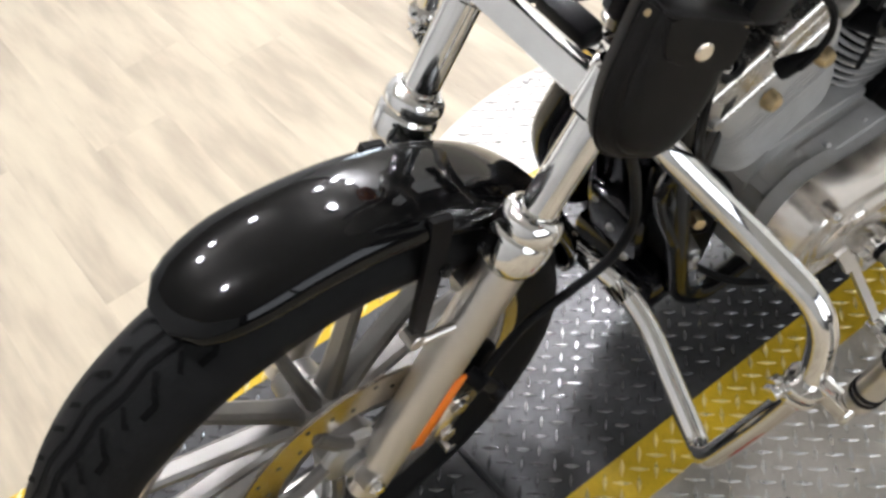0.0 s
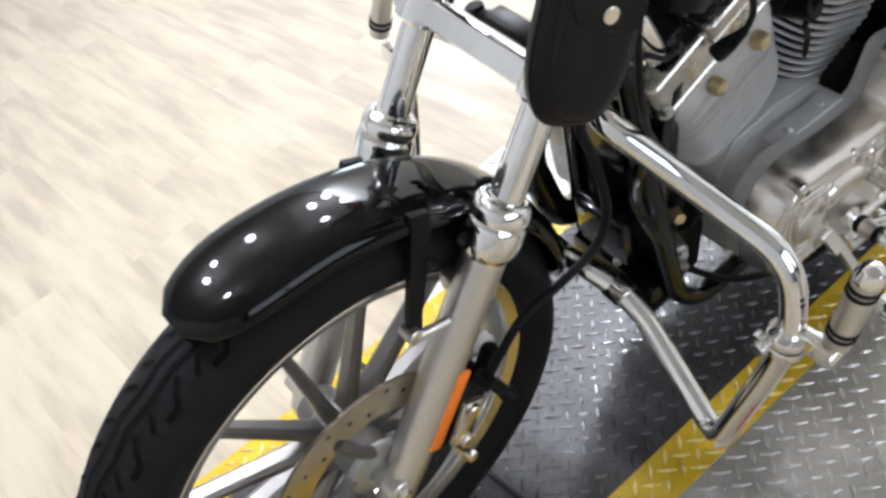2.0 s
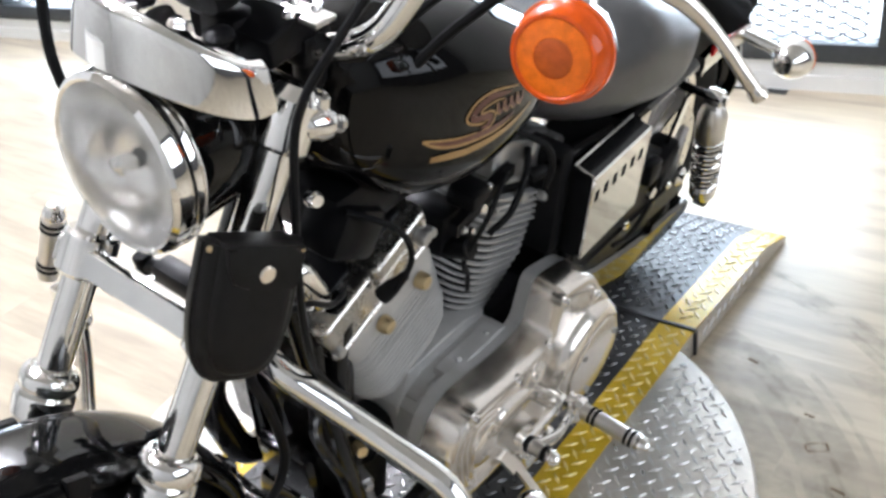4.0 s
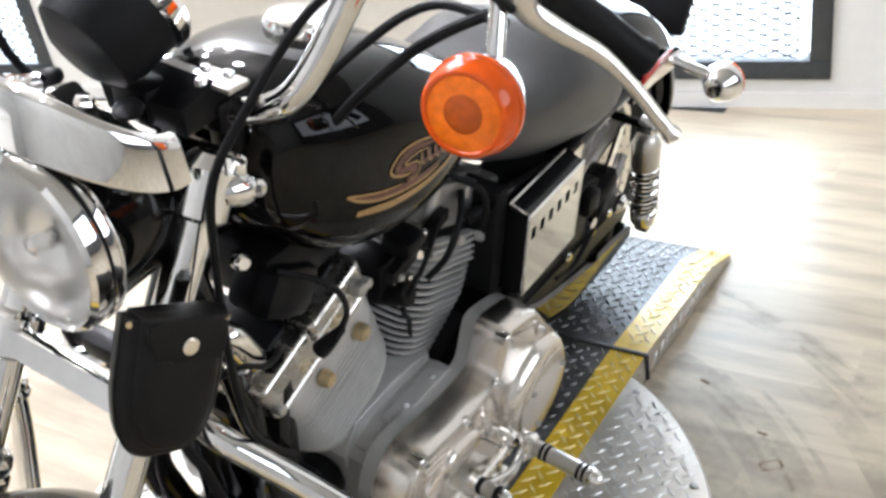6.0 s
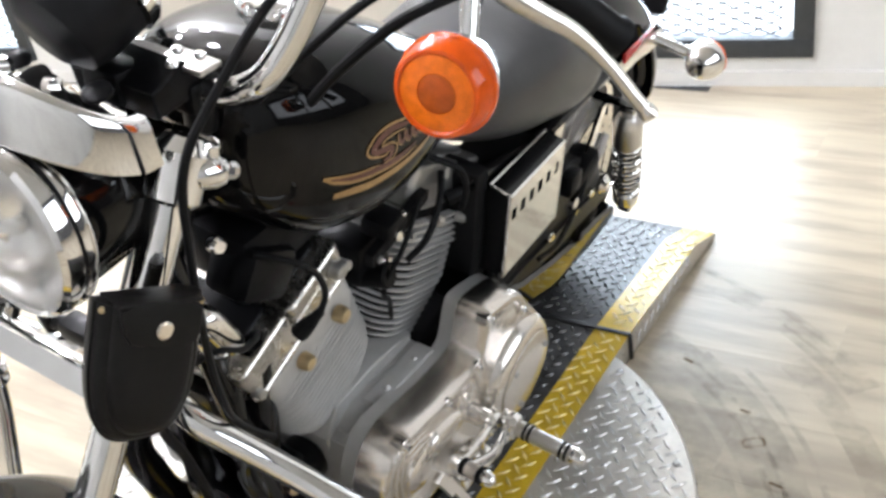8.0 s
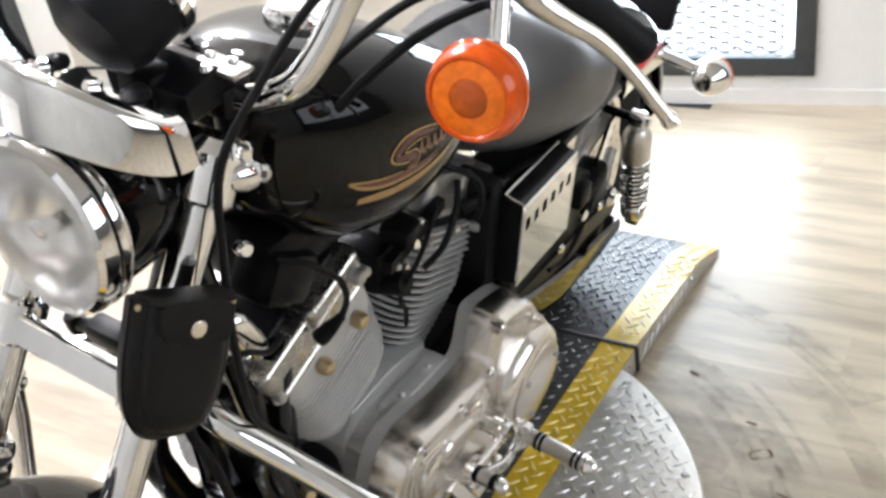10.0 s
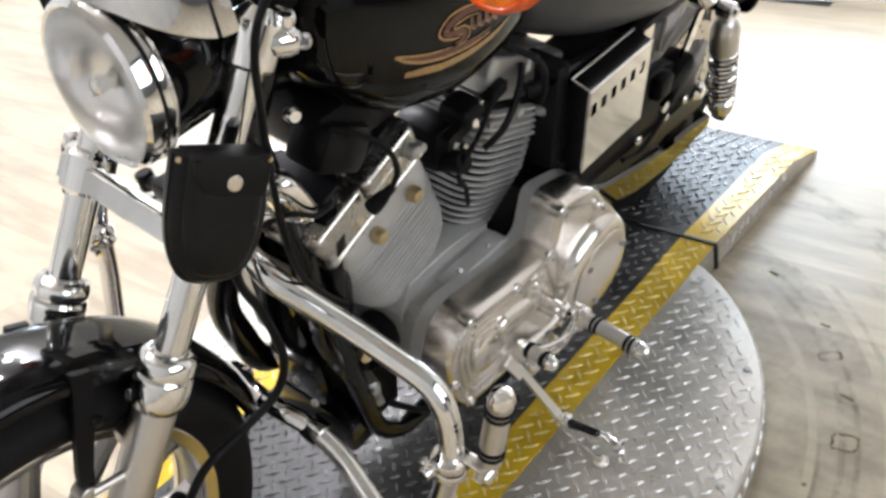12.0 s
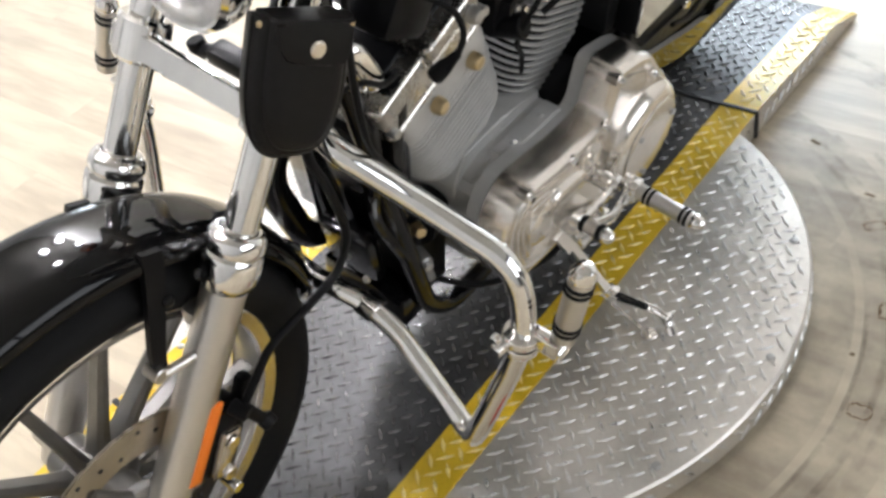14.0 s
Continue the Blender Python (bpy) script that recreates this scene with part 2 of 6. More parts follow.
def rod(a, b, r, seg=20, bevel=0.0, r2=None):
    a, b = Vector(a), Vector(b)
    L = (b - a).length
    r2 = r if r2 is None else r2
    e = bevel or min(r, r2) * 0.12
    return lathe([(0, 0), (r - e, 0), (r, e), (r2, L - e), (r2 - e, L), (0, L)], a, b - a, seg, False)


def curve_pts(pts, n=8):
    """A smooth run through the points."""
    pts = [Vector(p) for p in pts]
    ext = [pts[0] * 2 - pts[1]] + pts + [pts[-1] * 2 - pts[-2]]
    out = []
    for i in range(1, len(ext) - 2):
        p0, p1, p2, p3 = ext[i - 1:i + 3]
        for k in range(n):
            t = k / n
            out.append(0.5 * ((2 * p1) + (p2 - p0) * t + (2 * p0 - 5 * p1 + 4 * p2 - p3) * t * t + (3 * p1 - p0 - 3 * p2 + p3) * t ** 3))
    out.append(pts[-1])
    return out


def round_path(pts, radius=0.04, n=6):
    """Straight runs with rounded bends."""
    pts = [Vector(p) for p in pts]
    out = [pts[0]]
    for a, b, c in zip(pts, pts[1:], pts[2:]):
        r = min(radius, (a - b).length * 0.48, (c - b).length * 0.48)
        s, e = b + (a - b).normalized() * r, b + (c - b).normalized() * r
        for k in range(n + 1):
            t = k / n
            out.append(s * (1 - t) ** 2 + b * 2 * t * (1 - t) + e * t * t)
    out.append(pts[-1])
    return out


def tube(path, r, seg=12, radii=None):
    bm = bmesh.new()
    path = [Vector(p) for p in path]
    t0 = (path[1] - path[0]).normalized()
    nrm = t0.orthogonal().normalized()
    rings, prev = [], t0
    for i, p in enumerate(path):
        t = (path[min(i + 1, len(path) - 1)] - path[max(i - 1, 0)]).normalized()
        nrm = prev.rotation_difference(t) @ nrm
        prev = t
        bi = t.cross(nrm)
        rr = radii[i] if radii else r
        rings.append([bm.verts.new(p + rr * (math.cos(2 * math.pi * k / seg) * nrm + math.sin(2 * math.pi * k / seg) * bi)) for k in range(seg)])
    for a, b in zip(rings, rings[1:]):
        for k in range(seg):
            j = (k + 1) % seg
            bm.faces.new((a[k], a[j], b[j], b[k]))
    bm.faces.new(rings[0][::-1])
    bm.faces.new(rings[-1])
    return bm


def loft(rings, close=True, caps=True):
    bm = bmesh.new()
    vs = [[bm.verts.new(p) for p in r] for r in rings]
    for a, b in zip(vs, vs[1:]):
        n = len(a)
        for i in range(n if close else n - 1):
            j = (i + 1) % n
            bm.faces.new((a[i], a[j], b[j], b[i]))
    if caps:
        bm.faces.new(vs[0][::-1])
        bm.faces.new(vs[-1])
    return bm


def prism(outline, x0, x1, bevel=0.0):
    """An outline in (y, z), thickened along x."""
    bm = bmesh.new()
    a = [bm.verts.new((x0, y, z)) for y, z in outline]
    b = [bm.verts.new((x1, y, z)) for y, z in outline]
    n = len(a)
    for i in range(n):
        j = (i + 1) % n
        bm.faces.new((a[i], a[j], b[j], b[i]))
    bm.faces.new(a[::-1])
    top = bm.faces.new(b)
    if bevel:
        bmesh.ops.bevel(bm, geom=list(top.edges), offset=bevel, segments=3, profile=0.5, affect="EDGES")
    return bm


def hull_outline(circles, n=40):
    """The rounded outline round some circles (y, z, r): their hull."""
    pts = []
    for y, z, r in circles:
        pts += [(y + r * math.cos(2 * math.pi * k / n), z + r * math.sin(2 * math.pi * k / n)) for k in range(n)]
    pts = sorted(set(pts))

    def half(ps):
        h = []
        for p in ps:
            while len(h) > 1 and (h[-1][0] - h[-2][0]) * (p[1] - h[-2][1]) - (h[-1][1] - h[-2][1]) * (p[0] - h[-2][0]) <= 1e-12:
                h.pop()
            h.append(p)
        return h
    lo, up = half(pts), half(pts[::-1])
    return lo[:-1] + up[:-1]


# ---- the room ----
TURN = radians(10.0)
ROOM = Matrix.Translation((0.16, 2.665, 0)) @ Matrix.Rotation(TURN, 4, "Z")   # x along the wall with the windows, y out through it


def room_box(name, lo, hi, material, parent=None, bevel=0.0):
    c = [(a + b) / 2 for a, b in zip(lo, hi)]
    s = [abs(b - a) for a, b in zip(lo, hi)]
    ob = part(name, box(c, s, bevel), material, parent)
    if parent is None:
        ob.matrix_world = ROOM
    return ob


W0, W1, D0 = -3.9, 3.4, -5.0
WINDOWS = [(-0.85, 0.10), (-3.74, -3.03)]
SILL, HEAD = 0.033, 1.35
north = new("wall_north")
north.matrix_world = ROOM
tagged(north, "white painted wall with low meshed windows", "wall", kind="structure")
xs = [W0] + [v for a, b in sorted(WINDOWS) for v in (a, b)] + [W1]
for a, b in zip(xs[::2], xs[1::2]):
    room_box("wall_panel", (a, 0, FLOOR), (b, 0.18, CEIL), WALL, north)
for a, b in WINDOWS:
    room_box("wall_panel", (a, 0, FLOOR), (b, 0.18, SILL), WALL, north)
    room_box("wall_panel", (a, 0, HEAD), (b, 0.18, CEIL), WALL, north)
tagged(room_box("wall_west", (W0 - 0.15, D0, FLOOR), (W0, 0, CEIL), WALL_MID), "unseen plain grey wall toned for reflections", "wall", kind="structure")
east = new("wall_east")
east.matrix_world = ROOM
tagged(east, "unseen wall kept dark for reflections, with an added window", "wall", kind="structure")
# unseen window opening, added to light the bike's near side
WW0, WW1, WZ0, WZ1 = -4.7, -0.7, 0.75, 2.8
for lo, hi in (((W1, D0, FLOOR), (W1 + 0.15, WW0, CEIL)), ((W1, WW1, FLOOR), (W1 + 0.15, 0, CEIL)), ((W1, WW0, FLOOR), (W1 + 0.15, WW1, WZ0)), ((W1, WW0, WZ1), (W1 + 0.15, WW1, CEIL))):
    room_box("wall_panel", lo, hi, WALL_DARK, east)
tagged(room_box("wall_south", (W0 - 0.15, D0 - 0.15, FLOOR), (W1 + 0.15, D0, CEIL), WALL_MID), "unseen plain grey wall toned for reflections", "wall", kind="structure")
tagged(room_box("ceiling", (W0, D0, CEIL), (W1, 0, CEIL + 0.1), CEILING), "dull brown-grey painted ceiling", "ceiling", kind="structure")
tagged(room_box("baseboard", (W0, -0.012, FLOOR), (W1, -0.001, FLOOR + 0.05), WALL), "low white skirting strip along the wall", "baseboard", kind="structure")

OUTSIDE = glow("daylight_backdrop", (0.93, 0.97, 1.0), 1.9)
# glow behind the added side window, no known source
SIDE_GLOW = glow("added_window_glow", (0.95, 0.97, 1.0), 1.0)
tagged(room_box("backdrop", (-5.5, 1.2, -1.0), (3.5, 1.22, 3.2), OUTSIDE), "bright overcast daylight outside the windows", "backdrop", kind="structure")


tagged(room_box("backdrop", (W1 + 1.18, -6.0, -1.0), (W1 + 1.2, 1.15, 3.2), SIDE_GLOW), "glow added outside the unseen side window", "backdrop", kind="structure")


def window(name, a, b):
    w = new(name)
    w.matrix_world = ROOM
    tagged(w, "dark steel window frame with an expanded metal security mesh", "window", kind="structure")
    f = 0.062
    room_box("window_frame", (a, -0.02, SILL), (b, 0.06, SILL + f), WINFRAME, w, 0.004)
    room_box("window_frame", (a, -0.02, HEAD - f), (b, 0.06, HEAD), WINFRAME, w, 0.004)
    room_box("window_frame", (a, -0.02, SILL + f), (a + f, 0.06, HEAD - f), WINFRAME, w, 0.004)
    room_box("window_frame", (b - f, -0.02, SILL + f), (b, 0.06, HEAD - f), WINFRAME, w, 0.004)
    verts, faces = [], []

    def bar(x0, z0, x1, z1, y, t):
        d = Vector((x1 - x0, 0, z1 - z0)).normalized()
        s = Vector((-d.z, 0, d.x)) * t
        base = len(verts)
        for p in (Vector((x0, y, z0)), Vector((x1, y, z1))):
            for q in (-s + Vector((0, -t, 0)), s + Vector((0, -t, 0)), s + Vector((0, t, 0)), -s + Vector((0, t, 0))):
                verts.append(p + q)
        for i in range(4):
            j = (i + 1) % 4
            faces.append((base + i, base + j, base + 4 + j, base + 4 + i))
    px, pz = 0.036, 0.017
    x_lo, x_hi, z_lo, z_hi = a + f, b - f, SILL + f, HEAD - f
    nx, nz = int((x_hi - x_lo) / px), int((z_hi - z_lo) / pz)
    for i in range(nx):
        for j in range(nz):
            x, z = x_lo + i * px, z_lo + j * pz
            up = (i + j) % 2
            bar(x, z + (0 if up else pz), x + px, z + (pz if up else 0), 0.03, 0.0027)
    me = bpy.data.meshes.new("security_mesh")
    me.from_pydata(verts, [], faces)
    me.materials.append(MESHWIRE)
    ob = new("security_mesh", me)
    ob.parent = w
    ob["label"] = "expanded metal mesh"
    return w


board = new("wall_board")
board.matrix_world = ROOM
tagged(board, "large cream board fixed to the wall with a small grey notice", "board")
room_box("sheet", (-2.8, -0.035, 0.072), (-1.13, -0.001, 2.4), CREAM, board, 0.004)
room_box("notice", (-1.185, -0.039, 0.105), (-1.135, -0.0355, 0.225), GREYBOX, board)
room_box("bottom_rail", (-2.8, -0.04, 0.066), (-1.13, -0.036, 0.078), WINFRAME, board)
window("window_1", *WINDOWS[0])
window("window_2", *WINDOWS[1])
side_window = new("added_side_window")
side_window.matrix_world = ROOM
tagged(side_window, "dark frame of the added, unseen side window", "window", kind="structure")
X0, X1 = W1 - 0.02, W1 + 0.06
for lo, hi in (((X0, WW0, WZ0), (X1, WW1, WZ0 + 0.07)), ((X0, WW0, WZ1 - 0.07), (X1, WW1, WZ1)), ((X0, WW0, WZ0 + 0.07), (X1, WW0 + 0.07, WZ1 - 0.07)), ((X0, WW1 - 0.07, WZ0 + 0.07), (X1, WW1, WZ1 - 0.07)), ((X0 + 0.01, -2.79, WZ0 + 0.07), (X1 - 0.01, -2.71, WZ1 - 0.07))):
    room_box("window_frame", lo, hi, WINFRAME, side_window, 0.004)
# area lamp of the added side window, brightens the near side
lamp("window_light", "AREA", 44, ROOM @ pose(W1 + 0.08, (WW0 + WW1) / 2, (WZ0 + WZ1) / 2, 0, 90, 0), (WZ1 - WZ0 - 0.15, WW1 - WW0 - 0.15), (1.0, 0.975, 0.94))
for a, b in WINDOWS:
    lamp("window_light", "AREA", 46, ROOM @ pose((a + b) / 2, 0.10, (SILL + HEAD) / 2, -90, 0, 0), (b - a - 0.15, HEAD - SILL - 0.15), (0.86, 0.94, 1.0))

# ceiling spots: bulbs in short black cans
SPOTS = [(-0.02, -0.60), (-1.01, -0.61), (-1.21, -0.30), (-1.22, 0.41), (-1.48, 1.54), (-0.80, 1.44), (-1.80, 2.0), (-2.02, 2.15), (-1.5, 2.2)]
for x, y in SPOTS:
    p = Vector((x, y, CEIL))
    s = new("ceiling_spot")
    s.matrix_world = Matrix.Translation(p)
    tagged(s, "small white ceiling spotlight", "ceiling light", "ceiling spots")
    part("can", lathe([(0.075, 0), (0.08, -0.01), (0.08, -0.08), (0.072, -0.08), (0.07, -0.02), (0, -0.02)], (0, 0, 0), (0, 0, 1), 20, False), CEILING, s)
    lamp("spot_bulb", "POINT", 58, Matrix.Translation(p + Vector((0, 0, -0.13))), 0.06)

# ---- the platform ----
BAND0, BAND1 = -0.405, 0.238      # the black band between its edges
STRIP = 0.077
FRONT, J0, J1, BACK = -0.594, 0.015, 1.246, 1.757
CX, CY, RADIUS = -0.045, 0.635, 0.606
DISC_AT, DECK_AT = (0.3365, 1.0165), (-0.016, 0.26)


def tread(name, inside, z, bounds, material, parent, pitch=0.0247, size=(0.0335, 0.0082, 0.0026), tilt=0.0, m=None, origin=(0.0, 0.0)):
    """Raised bars of a tread plate, in alternate directions."""
    verts, faces = [], []
    x0, x1, y0, y1 = bounds
    c, s = math.cos(radians(45 + tilt)), math.sin(radians(45 + tilt))
    L, Wd, H = size[0] / 2, size[1] / 2, size[2]
    for i in range(int((x0 + y0) / pitch) - 260, int((x1 + y1) / pitch) + 260):
        for j in range(-260, 260):
            x = (i * c - j * s) * pitch + origin[0]
            y = (i * s + j * c) * pitch + origin[1]
            if not (x0 <= x <= x1 and y0 <= y <= y1) or not inside(x, y):
                continue
            a = radians(45 + tilt + (90 if (i + j) % 2 else 0))
            d, n = Vector((math.cos(a), math.sin(a), 0)), Vector((-math.sin(a), math.cos(a), 0))
            p = Vector((x, y, 0))
            b = len(verts)
            zz = z(x, y) if callable(z) else z
            for q, h in ((d * L, -0.0005), (n * Wd, -0.0005), (-d * L, -0.0005), (-n * Wd, -0.0005), (d * L * 0.72, H), (n * Wd * 0.42, H), (-d * L * 0.72, H), (-n * Wd * 0.42, H)):
                w = p + q
                verts.append((w.x, w.y, zz + h))
            faces += [(b + 4, b + 5, b + 6, b + 7)] + [(b + k, b + (k + 1) % 4, b + 4 + (k + 1) % 4, b + 4 + k) for k in range(4)]
    me = bpy.data.meshes.new(name)
    me.from_pydata(verts if m is None else [m @ Vector(v) for v in verts], [], faces)
    me.materials.append(material)
    ob = new(name, me)
    ob.parent = parent
    ob["kind"] = "stuff"
    return ob


turntable = tagged(new("turntable"), "round silver tread plate turntable with a black band edged in yellow", "turntable")
# the two silver segments with their bolts and skirt
for side, edge in ((1, BAND1), (-1, BAND0)):
    a = math.acos(max(-1, min(1, (edge - CX) * side / RADIUS)))
    angs = [-a + 2 * a * k / 60 for k in range(61)]
    arc = [(CX + side * RADIUS * math.cos(t), CY + RADIUS * math.sin(t)) for t in angs]
    bm = bmesh.new()
    lo = [bm.verts.new((x, y, -0.006)) for x, y in arc]
    hi = [bm.verts.new((x, y, -0.0015)) for x, y in arc]
    bm.faces.new(hi)
    bm.faces.new(lo)
    for i in range(len(arc)):
        j = (i + 1) % len(arc)
        bm.faces.new((lo[i], lo[j], hi[j], hi[i]))
    seg = part("segment", bm, PLATE_GREY, turntable, "silver tread plate segment")
    tread("tread_relief", lambda x, y, s=side, e=edge: (x - e) * s > 0.012 and math.hypot(x - CX, y - CY) < RADIUS - 0.014, -0.0015,
          (CX - 0.7, CX + 0.7, CY - 0.7, CY + 0.7), BAR_GREY, seg, tilt=2, origin=DISC_AT)
    rows = []
    for r, z in ((RADIUS, -0.0025), (RADIUS + 0.004, -0.006), (RADIUS + 0.004, FLOOR + 0.016), (RADIUS - 0.01, FLOOR + 0.016)):
        rows.append([V(CX + side * r * math.cos(t), CY + r * math.sin(t), z) for t in angs])
    sk = part("skirt", loft(rows, close=False, caps=False), PLATE_GREY, turntable, "silver rim of the turntable")
    rim = tread("tread_relief", lambda u, v: True, 0.0, (-a * RADIUS + 0.015, a * RADIUS - 0.015, FLOOR + 0.026, -0.016), BAR_GREY, sk, tilt=2)
    for v in rim.data.vertices:
        t, rr = v.co.x / RADIUS, RADIUS + 0.0042 + v.co.z
        v.co = (CX + side * rr * math.cos(t), CY + rr * math.sin(t), v.co.y)
    foot = [[V(CX + side * r * math.cos(t), CY + r * math.sin(t), z) for t in angs] for r, z in ((RADIUS - 0.004, FLOOR + 0.024), (RADIUS - 0.004, FLOOR + 0.001))]
    part("foot_ring", loft(foot, close=False, caps=False), STRAP, turntable, "black rubber foot of the turntable")
    n_b = 5
    for k in range(n_b):
        t = radians(-53 + 27.7 * k)
        r = RADIUS - 0.022
        part("bolt", lathe([(0.0075, -0.002), (0.0075, 0.0005), (0.006, 0.0025), (0.003, 0.003), (0, 0.003)], (CX + side * r * math.cos(t), CY + r * math.sin(t), 0), (0, 0, 1), 12, False), ALLOY, turntable)


def slab(name, x0, x1, ys, zs, material, parent, low=FLOOR + 0.004, thick=None):
    """A deck along y whose top follows zs."""
    bm = bmesh.new()
    top = [[bm.verts.new((x, y, z)) for x in (x0, x1)] for y, z in zip(ys, zs)]
    bot = [[bm.verts.new((x, y, (z - thick) if thick else low)) for x in (x0, x1)] for y, z in zip(ys, zs)]
    for a, b in zip(top, top[1:]):
        bm.faces.new((a[0], a[1], b[1], b[0]))
    for a, b in zip(bot, bot[1:]):
        bm.faces.new((a[0], b[0], b[1], a[1]))
    for s in (0, 1):
        for i in range(len(ys) - 1):
            bm.faces.new((top[i][s], top[i + 1][s], bot[i + 1][s], bot[i][s]))
    for e in (0, -1):
        bm.faces.new((top[e][0], top[e][1], bot[e][1], bot[e][0]))
    return part(name, bm, material, parent, angle=20)


def deck(owner, ys, zs):
    """The black deck with its two yellow strips and side walls."""
    zat = lambda x, y: float(np.interp(y, ys, zs))
    body = slab("side_wall", BAND0, BAND1, ys, [z - 0.003 for z in zs], PLATE_GREY, owner)
    body["label"] = "silver tread plate side"
    for y0, y1 in zip(ys, ys[1:]):
        if y1 - y0 > 0.2:
            z_at = lambda u: float(np.interp(u, ys, zs))
            tread("tread_relief", lambda u, v: v < z_at(u) - 0.012, BAND1, (y0 + 0.014, y1 - 0.014, FLOOR + 0.016, 0.0), BAR_GREY, body, tilt=3, m=Matrix(((0, 0, 1, 0), (1, 0, 0, 0), (0, 1, 0, 0), (0, 0, 0, 1))))
    mid = slab("black_plate", BAND0 + STRIP, BAND1 - STRIP, ys, zs, PLATE_BLACK, owner, thick=0.0029)
    mid["label"] = "worn black tread plate"
    tread("tread_relief", lambda x, y: True, zat, (BAND0 + STRIP + 0.008, BAND1 - STRIP - 0.008, min(ys) + 0.012, max(ys) - 0.012), BAR_BLACK, mid, tilt=1.5, origin=DECK_AT)
    for a, b in ((BAND0, BAND0 + STRIP), (BAND1 - STRIP, BAND1)):
        y = slab("yellow_strip", a, b, ys, zs, PLATE_YELLOW, owner, thick=0.0028)
        y["label"] = "yellow painted edge strip"
        tread("tread_relief", lambda x, y: True, zat, (a + 0.008, b - 0.008, min(ys) + 0.012, max(ys) - 0.012), BAR_YELLOW, y, tilt=1.5, origin=DECK_AT)
    return zat


deck(turntable, [J0 + 0.006, J1 - 0.006], [0.0, 0.0])
front_deck = tagged(new("front_deck"), "black tread plate deck with yellow edges under the front wheel", "ramp", "ramps")
deck(front_deck, [FRONT, FRONT + 0.006, J0 - 0.006], [-0.004, 0.0, 0.0])
rear_ramp = tagged(new("rear_ramp"), "sloping tread plate ramp with black and yellow paint", "ramp", "ramps")
deck(rear_ramp, [J1 + 0.006, 1.63, BACK], [0.0, -0.010, -0.052])
PIVOT = Matrix.Translation((BAND1, J1, 0))
rear_ramp.matrix_world = PIVOT @ Matrix.Rotation(radians(-1.7), 4, "Z") @ PIVOT.inverted()
for y in (J0, J1):
    s = part("joint_strip", merge(box((BAND0 / 2 + BAND1 / 2, y, 0.0005), (BAND1 - BAND0 + 0.008, 0.011, 0.006), 0.002), box((BAND1 + 0.003, y, FLOOR / 2), (0.006, 0.011, -FLOOR - 0.004), 0.002)), STRAP)
    tagged(s, "black rubber strip over the joint of the platform", "strip", "joint strips")

# ---- the motorcycle ----
# Its own axes: x to its left, y backwards, z up its upright plane; it leans on its stand.
BIKE = Matrix.Translation((-0.045, 0, 0.005)) @ Matrix.Rotation(radians(13), 4, "Y")
moto = tagged(new("motorcycle"), "black and chrome cruiser motorcycle leaning on its side stand", "motorcycle")
moto.matrix_world = BIKE
WY, WZ, WR = -0.176, 0.347, 0.350     # front wheel
RY, RZ, RR = 1.36, 0.325, 0.325       # rear wheel


def ring_profile(pts, cy, cz, seg=72):
    """A closed profile (radius, x) swept round the wheel's axle."""
    rings = []
    for k in range(seg):
        a = 2 * math.pi * k / seg
        rings.append([V(x, cy + r * math.cos(a), cz + r * math.sin(a)) for r, x in pts])
    rings.append(rings[0])
    bm = loft(rings, close=True, caps=False)
    bmesh.ops.remove_doubles(bm, verts=bm.verts, dist=1e-5)
    return bm


